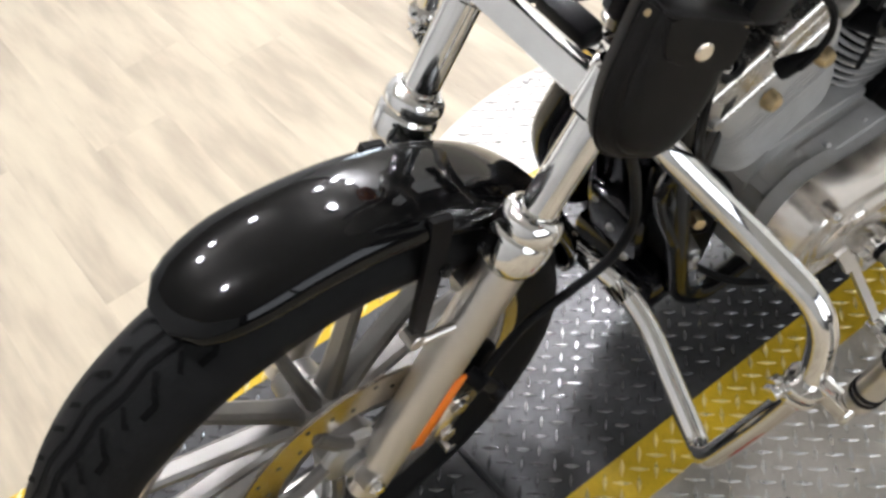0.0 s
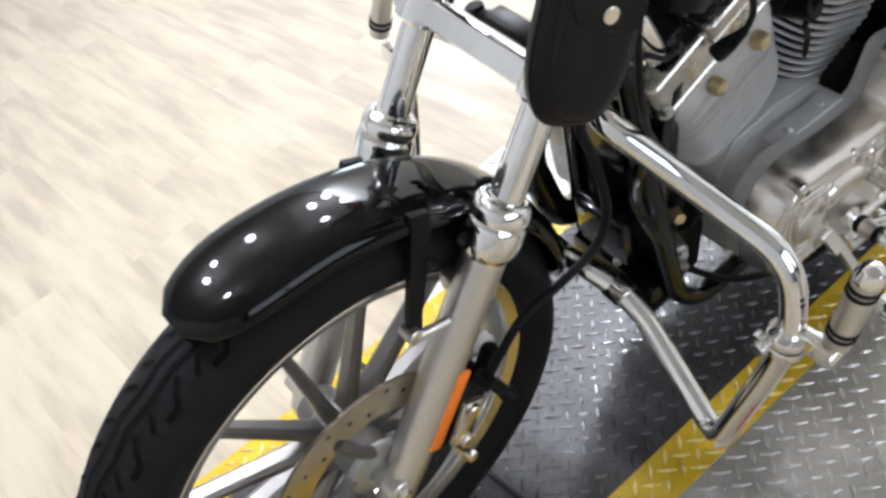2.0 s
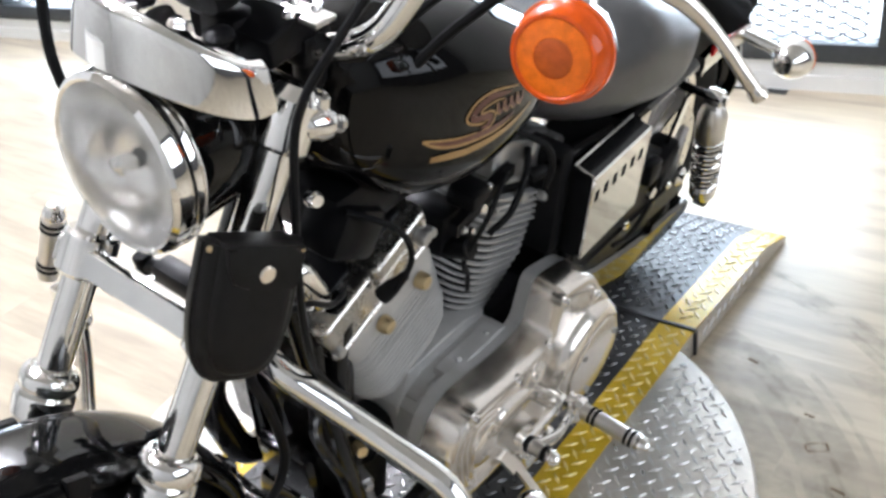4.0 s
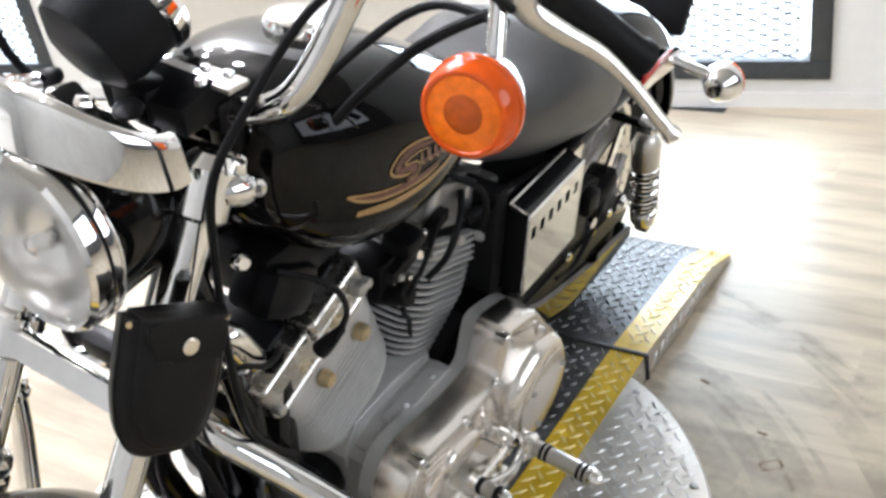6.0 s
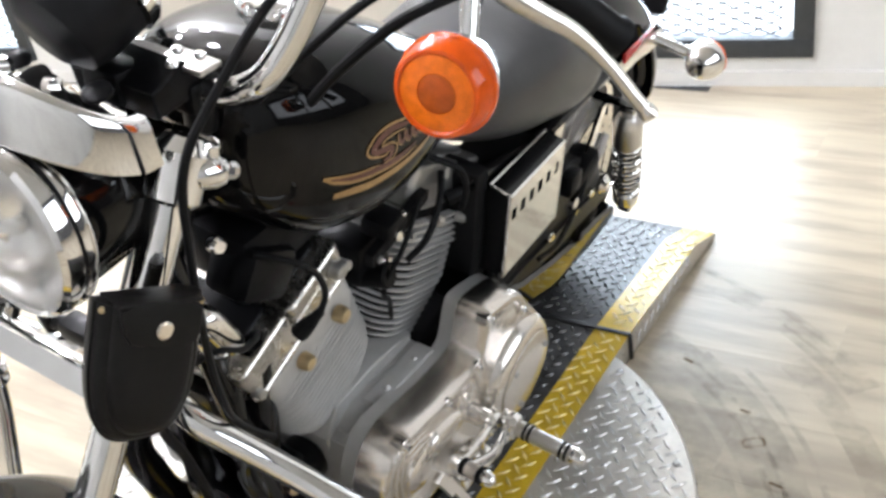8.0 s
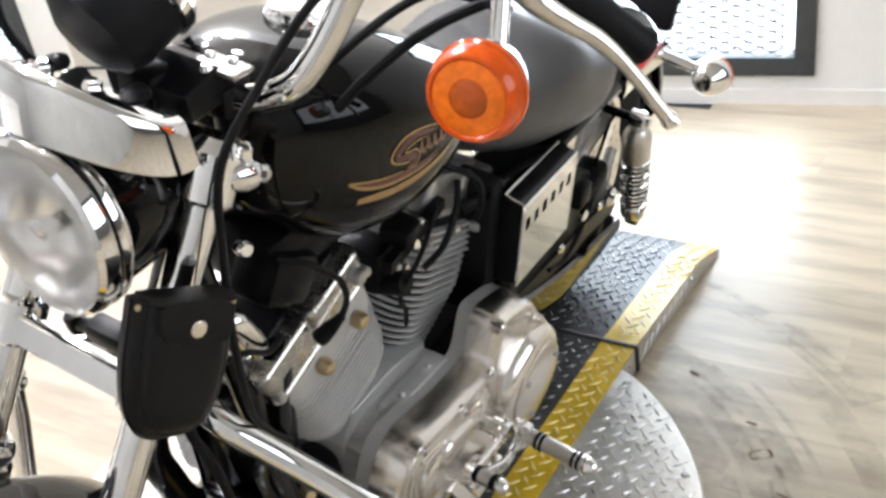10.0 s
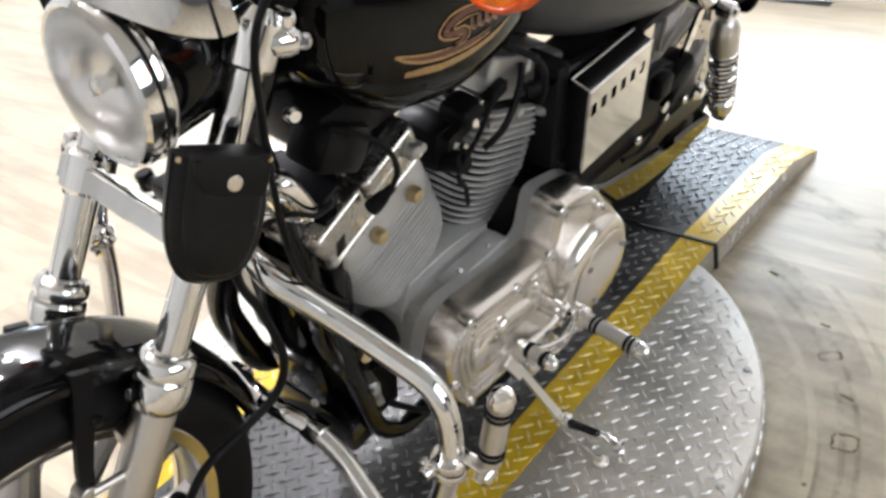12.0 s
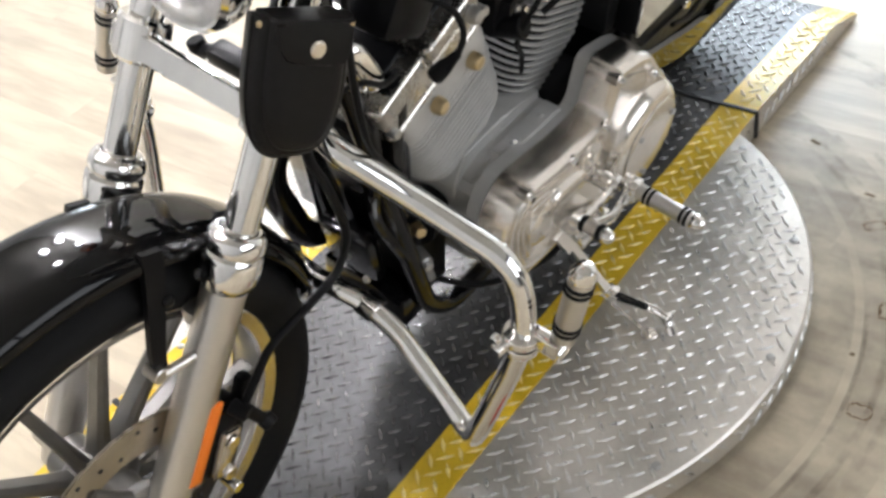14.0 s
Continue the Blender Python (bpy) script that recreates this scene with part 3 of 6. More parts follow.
def tyre(parent, cy, cz, R, lip, w):
    h = w / 2
    prof = [(lip - 0.004, -h * 0.62), (lip + 0.004, -h * 0.72), (lip + (R - lip) * 0.35, -h * 0.98), (lip + (R - lip) * 0.6, -h), (R - 0.022, -h * 0.84), (R - 0.006, -h * 0.5), (R, 0),
            (R - 0.006, h * 0.5), (R - 0.022, h * 0.84), (lip + (R - lip) * 0.6, h), (lip + (R - lip) * 0.35, h * 0.98), (lip + 0.004, h * 0.72), (lip - 0.004, h * 0.62)]
    t = part("tyre", ring_profile(prof, cy, cz, 96), RUBBER, parent, "black tyre with a block tread", 60)
    # tread grooves: thin dark zigzag strips just above the rubber, groove shade in their colour
    verts, faces = [], []
    n = 30

    def surf(a, x):
        r = R - 0.006 * (abs(x) / (h * 0.5)) ** 2 if abs(x) < h * 0.5 else R - 0.006 - 0.016 * (abs(x) - h * 0.5) / (h * 0.34)
        return r
    def block(a0, x0, a1, x1, wd):
        base = len(verts)
        steps = 4
        for s in range(steps + 1):
            f = s / steps
            a, x = a0 + (a1 - a0) * f, x0 + (x1 - x0) * f
            da, dx = a1 - a0, x1 - x0
            ln = math.hypot(da * R, dx) or 1
            na, nx = -dx / ln * wd / R, da * R / ln * wd
            for sg in (-1, 1):
                aa, xx = a + sg * na, x + sg * nx
                r = surf(aa, xx) + 0.0012
                verts.append((xx, cy + r * math.cos(aa), cz + r * math.sin(aa)))
        for s in range(steps):
            b = base + 2 * s
            faces.append((b, b + 1, b + 3, b + 2))
    st = 2 * math.pi / n
    for k in range(n):
        a = k * st
        for s in (-1, 1):
            a2 = a + (st / 2 if s > 0 else 0)
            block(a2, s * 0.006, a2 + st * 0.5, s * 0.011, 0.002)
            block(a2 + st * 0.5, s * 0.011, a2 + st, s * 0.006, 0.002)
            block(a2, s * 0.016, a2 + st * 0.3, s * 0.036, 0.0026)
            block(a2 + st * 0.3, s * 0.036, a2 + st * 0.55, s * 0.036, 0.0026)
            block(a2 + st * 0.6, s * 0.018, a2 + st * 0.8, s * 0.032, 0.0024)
    me = bpy.data.meshes.new("groove_shade_strips")
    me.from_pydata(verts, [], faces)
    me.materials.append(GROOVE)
    g = new("groove_shade_strips", me)
    g.parent = parent
    g["kind"] = "stuff"
    return t


GROOVE = mat("tread_groove_shade", (0.003, 0.003, 0.003), 0.9, 0.0, 0.1, vary=0.2, scale=60)


def wheel(name, cy, cz, R, lip, w, spokes, rimw, label):
    wh = group_under(name, moto, label)
    tyre(wh, cy, cz, R, lip, w)
    q = rimw / 2
    prof = [(lip, -q - 0.004), (lip + 0.004, -q), (lip - 0.004, -q + 0.006), (lip - 0.01, -q * 0.55), (lip - 0.012, 0), (lip - 0.01, q * 0.55), (lip - 0.004, q - 0.006), (lip + 0.004, q), (lip, q + 0.004),
            (lip - 0.008, q + 0.003), (lip - 0.015, q * 0.72), (lip - 0.02, 0), (lip - 0.015, -q * 0.72), (lip - 0.008, -q - 0.003)]
    part("rim", ring_profile(prof, cy, cz, 96), ALLOY, wh, "machined cast alloy rim", 50)
    for sx in (1, -1):
        part("rim_lip", ring_profile([(lip + 0.003, sx * (q + 0.006)), (lip - 0.001, sx * (q + 0.0075)), (lip - 0.016, sx * (q + 0.002)), (lip - 0.0175, sx * (q - 0.001)), (lip - 0.0175, sx * (q - 0.008)), (lip - 0.012, sx * (q - 0.01)), (lip + 0.003, sx * (q - 0.002))][::sx], cy, cz, 96), POLISHED, wh, "bright machined rim lip", 30)
    part("hub", lathe([(0.0, -0.06), (0.03, -0.06), (0.034, -0.03), (0.05, -0.018), (0.055, 0), (0.05, 0.018), (0.034, 0.03), (0.032, 0.06), (0, 0.06)], (0, cy, cz), (1, 0, 0), 32, False), SPOKE, wh)
    for k in range(spokes):
        a = 2 * math.pi * k / spokes + 0.275
        d, n = V(0, math.cos(a), math.sin(a)), V(0, -math.sin(a), math.cos(a))
        c = V(0, cy, cz)
        rings = []
        for r, hw, hx in ((0.045, 0.0115, 0.019), (0.09, 0.0092, 0.015), (lip - 0.06, 0.0072, 0.012), (lip - 0.032, 0.0078, 0.012), (lip - 0.014, 0.013, 0.014)):
            rings.append([c + d * r + n * (hw * u) + V(hx * v, 0, 0) for u, v in ((-1, -0.6), (-0.5, -1), (0.5, -1), (1, -0.6), (1, 0.6), (0.5, 1), (-0.5, 1), (-1, 0.6))])
        part("spoke", loft(rings), SPOKE, wh, angle=30)
    return wh


def brake_disc(parent, x, cy, cz, r, ri):
    """A drilled disc with its carrier."""
    n = 72
    bm = ring_profile([(ri, x - 0.0022), (r, x - 0.0022), (r + 0.0005, x), (r, x + 0.0022), (ri, x + 0.0022)], cy, cz, n)
    d = part("brake_disc", bm, DISC, parent, "drilled steel brake disc", 40)
    # drill holes are black discs on the steel, their inner shade put into colour
    for k in range(20):
        for i, rr in enumerate((r - 0.012, r - 0.024, r - 0.036)):
            a = 2 * math.pi * (k + i * 0.33) / 20
            p = V(x + 0.0015, cy + rr * math.cos(a), cz + rr * math.sin(a))
            part("hole", lathe([(0.003, 0), (0.003, 0.0012), (0, 0.0012)], p, (1, 0, 0), 8, False), STRAP, d) if (k * 3 + i) % 2 == 0 else None
    for k in range(5):
        a = 2 * math.pi * k / 5 + 0.3
        p0 = V(x, cy + 0.035 * math.cos(a), cz + 0.035 * math.sin(a))
        p1 = V(x, cy + (ri + 0.006) * math.cos(a + 0.35), cz + (ri + 0.006) * math.sin(a + 0.35))
        part("carrier_arm", tube(curve_pts([p0, (p0 + p1) / 2 + V(0.004, 0, 0), p1], 4), 0.009, 8), SPOKE, d)
    part("centre", lathe([(0.04, -0.006), (0.042, 0), (0.04, 0.006), (0.03, 0.009), (0.018, 0.01), (0.018, 0.02), (0, 0.02)], (x, cy, cz), (1, 0, 0), 28, False), ALLOY, d, "bright disc centre")
    return d


fw = wheel("front_wheel", WY, WZ, WR, 0.272, 0.120, 13, 0.068, "thirteen-spoke cast front wheel")
brake_disc(fw, 0.067, WY, WZ, 0.151, 0.1)
rw = wheel("rear_wheel", RY, RZ, RR, 0.222, 0.14, 13, 0.085, "cast rear wheel")
brake_disc(rw, 0.085, RY, RZ, 0.14, 0.1)


# forks
def fork_at(z):
    return -0.15 + 0.6 * (z - 0.335)


FX = 0.095
FC = -0.006
FD = V(0, 0.6, 1).normalized()
for s in (1, -1):
    x = s * FX + FC
    leg = group_under("fork_leg", moto, "chrome fork tube in an alloy slider")
    P = lambda z, x=x: V(x, fork_at(z), z)
    part("fork_tube", rod(P(0.58), P(1.0), 0.0195, 28), CHROME, leg, "chrome fork tube")
    L = (P(0.648) - P(0.284)).length
    part("slider", lathe([(0, 0), (0.015, 0.0), (0.022, 0.006), (0.0242, 0.03), (0.0255, 0.06), (0.0258, L - 0.06), (0.0262, L - 0.005), (0, L - 0.005)], P(0.284), FD, 32, False), BRUSHED, leg, "alloy fork slider")
    cap = [(0.0, -0.034), (0.0265, -0.034), (0.028, -0.031), (0.0315, -0.026), (0.0338, -0.018), (0.0344, -0.008), (0.0342, 0.004), (0.0332, 0.009), (0.0318, 0.0105), (0.0312, 0.012), (0.0318, 0.0135), (0.033, 0.016), (0.0336, 0.021), (0.033, 0.027), (0.0308, 0.0325), (0.0272, 0.0365), (0.0235, 0.038), (0.0215, 0.0375), (0.0205, 0.036), (0.0198, 0.034)]
    part("slider_cap", lathe(cap, P(0.644), FD, 48, False), CHROME, leg, "stepped chrome slider collar")
    part("axle_clamp", merge(box((x, WY + 0.016, WZ - 0.03), (0.036, 0.036, 0.05), 0.012, Matrix.Rotation(radians(-30), 4, "X")), rod((x - s * 0.02, WY + 0.004, WZ - 0.014), (x + s * 0.022, WY + 0.004, WZ - 0.014), 0.015)), BRUSHED, leg)
    part("axle_nut", lathe([(0.010, 0), (0.010, 0.006), (0.007, 0.01), (0, 0.01)], (x + s * 0.022, WY + 0.004, WZ - 0.014), (s, 0, 0), 6, False), CHROME, leg)
    if s > 0:
        part("reflector", box(P(0.425) + V(0.024, 0.012, 0), (0.006, 0.022, 0.125), 0.003, FD.to_track_quat("Z", "Y").to_matrix().to_4x4()), REFLECTOR, leg, "long orange side reflector")
    part("fender_mount", box(P(0.575) + V(-s * 0.022, 0, 0), (0.03, 0.04, 0.03), 0.008), BRUSHED, leg)
# triple clamps
zc = 0.79
FN = V(0, -FD.z, FD.y)
LC = V(0, fork_at(0.79), 0.79)
part("lower_clamp", merge(loft([[LC + V(x, 0, 0) + FN * b + FD * a for a, b in ((-0.016, 0.016), (-0.012, 0.022), (0.014, 0.022), (0.018, 0.016), (0.018, 0.004), (-0.016, 0.004))] for x in (-0.126, -0.1, 0, 0.09, 0.114)]),
                          *[lathe([(0.027, -0.02), (0.03, -0.016), (0.03, 0.026), (0.027, 0.03)], (s * FX + FC, fork_at(zc), zc), FD, 28) for s in (-1, 1)]), CHROME, moto, "polished lower fork bridge")
part("hose_junction", merge(box((-0.045, 0.2, 0.735), (0.075, 0.03, 0.026), 0.006), rod((-0.08, 0.2, 0.735), (-0.112, 0.198, 0.722), 0.009, 12), rod((-0.105, 0.2, 0.715), (-0.112, 0.198, 0.738), 0.012, 12)), DARKCAST, moto, "black brake hose junction under the lamp")
yt, zt = fork_at(0.985), 0.985
part("upper_clamp", merge(box((0, yt + 0.02, zt), (0.2, 0.07, 0.024), 0.01),
                          *[lathe([(0.026, -0.03), (0.029, -0.026), (0.029, 0.02), (0.024, 0.026), (0.018, 0.034), (0, 0.036)], (s * FX + FC, yt, zt), FD, 28, False) for s in (-1, 1)]), CHROME, moto, "polished upper fork bridge")
for s in (-1, 1):
    o = V(s * 0.118 + FC, yt + 0.016, zt - 0.002)
    part("clamp_boss", merge(lathe([(0.012, -0.02), (0.017, -0.012), (0.018, 0.004), (0.014, 0.014), (0.006, 0.018), (0, 0.018)], o, (s * 0.5, 1, -0.35), 20, False), rod(o + V(0, 0.006, 0.012), o + V(0, 0.008, 0.026), 0.008, 12)), CHROME, moto, "chrome pinch clamp")
    part("pinch_bolt", lathe([(0.009, 0), (0.009, 0.008), (0.006, 0.012), (0, 0.013)], o + V(s * 0.006, 0.017, -0.006), (s * 0.6, 1, -0.3), 8, False), CHROME, moto)
part("steering_head", rod((0, 0.235, 0.75), (0, 0.37, 1.0), 0.03), FRAME, moto)


# front fender
def fender(name, cy, cz, a0, a1, R, half, drop, material, label, n=40, taper=0.0):
    rings = []
    for k in range(n + 1):
        f = k / n
        a = radians(a0 + (a1 - a0) * f)
        e = min(1.0, min(f, 1 - f) * abs(a1 - a0) / 15.0)
        tip = math.sqrt(max(0.0, 1 - (1 - e) ** 2))
        ring = []
        for side in (1, -1):
            run = []
            for u in range(-10, 11):
                t = u / 10
                x = half * math.sin(t * math.pi / 2) * (0.36 + 0.64 * tip)
                r = R - drop * (1 - math.cos(t * math.pi / 2)) ** 1.3 * (0.4 + 0.6 * tip) - taper * f - 0.012 * (1 - tip)
                if side < 0:
                    x, r = x * 0.96, r - 0.003
                run.append(V(x, cy + r * math.sin(a), cz + r * math.cos(a)))
            ring += run if side > 0 else run[::-1]
        rings.append(ring)
    return part(name, loft(rings), material, moto, label, 50)


fender("front_fender", -0.19, 0.345, -16, 86, 0.399, 0.062, 0.028, BLACK, "glossy black front mudguard", taper=0.012)
for s in (1, -1):
    part("fender_bracket", loft([[V(s * (x + dx), y + dy * w, z + dz * w) for dx, dy, dz in ((-0.004, -1, 0.5), (0.004, -1, 0.5), (0.004, 1, -0.5), (-0.004, 1, -0.5))] for x, y, z, w in ((0.078, -0.086, 0.55, 0.008), (0.078, -0.08, 0.59, 0.009), (0.07, -0.06, 0.64, 0.011), (0.06, -0.042, 0.68, 0.012), (0.055, -0.036, 0.70, 0.012))]), DARKCAST, moto, "black fender bracket")
    part("bracket_lug", merge(rod((s * 0.068, -0.09, 0.563), (s * 0.09, -0.09, 0.563), 0.010, 16), rod((s * 0.086, -0.085, 0.56), (s * 0.092, -0.03, 0.55), 0.006, 12)), BRUSHED, moto, "alloy lug that holds the fender bracket")
    for yy in (-0.1, -0.055):
        part("fender_bolt", lathe([(0.007, 0), (0.007, 0.003), (0.004, 0.006), (0, 0.006)], (s * 0.073, yy + 0.055, 0.64), (s, 0, 0.5), 10, False), FRAME, moto)

# front caliper and its hose
cal = group_under("brake_caliper", moto, "black front brake caliper behind the fork leg")
CR = Matrix.Rotation(radians(-25), 4, "X")
part("body", merge(box((0.062, WY + 0.135, WZ - 0.012), (0.05, 0.05, 0.12), 0.014, CR), box((0.078, WY + 0.172, WZ + 0.03), (0.022, 0.022, 0.10), 0.008, CR)), DARKCAST, cal)
part("bridge", merge(box((0.09, WY + 0.128, WZ - 0.02), (0.016, 0.036, 0.085), 0.010, CR), *[rod((0.085, WY + 0.122 + dy, WZ - 0.02 + dz), (0.103, WY + 0.122 + dy, WZ - 0.02 + dz), 0.011, 16) for dy, dz in ((0.014, 0.026), (-0.004, -0.03))]), POLISHED, cal, "polished caliper face")
part("caliper_bolt", rod((0.08, WY + 0.118, WZ - 0.085), (0.108, WY + 0.118, WZ - 0.085), 0.009, 8), CHROME, cal)
part("banjo", merge(rod((0.088, -0.02, 0.405), (0.112, -0.014, 0.40), 0.011, 14), rod((0.1, -0.016, 0.41), (0.1, 0.012, 0.34), 0.009, 12), rod((0.1, 0.012, 0.345), (0.112, 0.014, 0.335), 0.012, 12)), PLASTIC, cal)
part("brake_hose", tube(curve_pts([(0.1, -0.012, 0.40), (0.1, 0.012, 0.428), (0.1, 0.053, 0.464), (0.1, 0.121, 0.472), (0.1, 0.178, 0.486), (0.1, 0.199, 0.54), (0.1, 0.178, 0.64), (0.1, 0.154, 0.719), (0.095, 0.17, 0.80)], 8), 0.006, 10), PLASTIC, moto, "black brake hose")

# headlamp
hl = group_under("headlamp", moto, "round chrome-rimmed headlamp")
HO, HA = V(0.003, 0.1215, 0.9615), V(0.06, 1, -0.045)
def lamp_scale(p, k):
    return [(a * k, b) for a, b in p]


part("bucket", lathe(lamp_scale([(0.0, 0.13), (0.04, 0.128), (0.07, 0.11), (0.08, 0.07), (0.085, 0.03), (0.087, 0.016)], 0.95), HO, HA, 48, False), BLACK, hl, "black headlamp shell")
part("outer_rim", lathe(lamp_scale([(0.087, 0.0185), (0.0905, 0.018), (0.0935, 0.014), (0.0945, 0.008), (0.093, 0.0045), (0.09, 0.004)], 0.96), HO, HA, 64, False), CHROME, hl, "wide chrome headlamp ring")
part("gasket", lathe(lamp_scale([(0.09, 0.006), (0.0905, 0.002), (0.09, -0.002)], 0.96), HO, HA, 64, False), PLASTIC, hl)
part("trim_ring", lathe(lamp_scale([(0.09, 0.0012), (0.0935, 0.0), (0.0945, -0.005), (0.0925, -0.015), (0.0875, -0.0195), (0.0835, -0.0175)], 0.96), HO, HA, 64, False), CHROME, hl, "chrome trim ring round the lens")
part("reflector_bowl", lathe(lamp_scale([(0.083, -0.014), (0.07, 0.012), (0.05, 0.032), (0.025, 0.044), (0.0, 0.046)], 0.96), HO, HA, 48, False), LAMPBOWL, hl)
part("bulb", lathe(lamp_scale([(0.0, 0.02), (0.007, 0.022), (0.007, 0.042)], 0.96), HO, HA, 16, False), CHROME, hl)
lens = part("lens", lathe(lamp_scale([(0.084, -0.018), (0.07, -0.026), (0.045, -0.034), (0.02, -0.038), (0.0, -0.0385), (0.0, -0.0345), (0.02, -0.034), (0.045, -0.03), (0.07, -0.022), (0.084, -0.014)], 0.96), HO, HA, 48, False), LENS, hl, "clear domed glass lens")
lens.visible_shadow = False
# eyebrow over the lamp: a rounded nose with steep sides and a hollowed top
NOSE = [(0.108, 0.208, 1.016), (0.109, 0.185, 1.02), (0.101, 0.16, 1.029), (0.08, 0.138, 1.04), (0.045, 0.122, 1.05), (0.0, 0.116, 1.053)]
run = curve_pts([V(*p) for p in NOSE] + [V(-x, y, z) for x, y, z in NOSE[-2::-1]], 5)
rows = []
for p in run:
    inw = (V(0, 0.21, 0) - V(p.x, p.y, 0))
    k = inw.length
    inw = inw.normalized()
    back = min(1.0, max(0.0, (p.y - 0.116) / 0.09))
    up = 1.3 - 0.3 * back
    prof = [(0.006, 0.001), (0.0, 0.0), (0.0002, 0.003), (0.004, 0.018 * up), (0.008, 0.034 * up), (0.0105, 0.041 * up), (0.0145, 0.045 * up), (0.02, 0.0455 * up), (0.03, 0.04 * up), (0.045, 0.03 * up), (0.075, 0.028 * up)]
    row = [p + inw * min(a, k * 0.92) + V(0, 0, b) for a, b in prof]
    rows.append(row + [q - V(0, 0, 0.004) - inw * -0.002 for q in row[:1:-1]])
part("headlamp_visor", loft(rows), CHROME, moto, "chrome visor over the headlamp", 50)
part("visor_plate", prism([(0.145, 1.078), (0.215, 1.05), (0.215, 1.03), (0.145, 1.062)], -0.066, 0.066, 0.004), CHROME, moto, "chrome bracket under the visor")
for s in (-1, 1):
    part("visor_bolt", lathe([(0.009, 0), (0.009, 0.005), (0.006, 0.009), (0, 0.01)], (s * 0.03, 0.172, 1.086), (0, 0, 1), 6, False), CHROME, moto)
    part("visor_cap", lathe([(0.014, 0), (0.014, 0.004), (0.008, 0.008), (0, 0.008)], (s * 0.05, 0.2, 1.072), (0, -0.2, 1), 20, False), DARKCAST, moto)

# speedometer
sp = group_under("speedometer", moto, "black speedometer with a chrome bezel")
SO, SA = V(-0.03, 0.228, 1.098), V(0.12, 0.9, 0.45)
part("cup", lathe([(0, -0.012), (0.03, -0.012), (0.05, 0.0), (0.056, 0.02), (0.057, 0.065), (0, 0.065)], SO, SA, 36, False), PLASTIC, sp)
part("bezel", lathe([(0.057, 0.06), (0.061, 0.064), (0.061, 0.075), (0.056, 0.082), (0.05, 0.08)], SO, SA, 40, False), CHROME, sp, "chrome bezel")
part("dial", lathe([(0.052, 0.078), (0, 0.079)], SO, SA, 32, False), PLASTIC, sp)
part("speedo_bracket", merge(prism([(0.255, 1.045), (0.30, 1.06), (0.345, 1.035), (0.345, 1.025), (0.30, 1.02), (0.26, 1.015)], -0.05, 0.055, 0.004), box((-0.01, 0.275, 1.035), (0.05, 0.05, 0.04), 0.01)), DARKCAST, moto, "black bracket under the speedometer")
for dx, dy, r in ((0.045, 0.0, 0.008), (0.03, 0.022, 0.0065), (0.055, 0.026, 0.0065), (-0.035, 0.02, 0.008)):
    part("bracket_bolt", lathe([(r, 0), (r, 0.007), (r * 0.7, 0.011), (0, 0.012)], (dx, 0.295 + dy, 1.05), (0, 0.1, 1), 12, False), CHROME, moto)
part("warning_lamp_plate", box((0.05, 0.312, 1.054), (0.055, 0.03, 0.006), 0.002), BRUSHED, moto, "alloy plate beside the dial")

# handlebar, risers, controls
HALF = [(0.02, 0.32, 1.008), (0.09, 0.322, 1.027), (0.127, 0.329, 1.05), (0.147, 0.346, 1.09), (0.162, 0.36, 1.133), (0.186, 0.373, 1.19), (0.216, 0.388, 1.228), (0.262, 0.44, 1.212), (0.305, 0.49, 1.15)]
HB = [(-x, y, z) for x, y, z in HALF[::-1]] + HALF
part("handlebar", tube(round_path(HB, 0.05, 8), 0.0145, 16), CHROME, moto, "bent chrome handlebar")
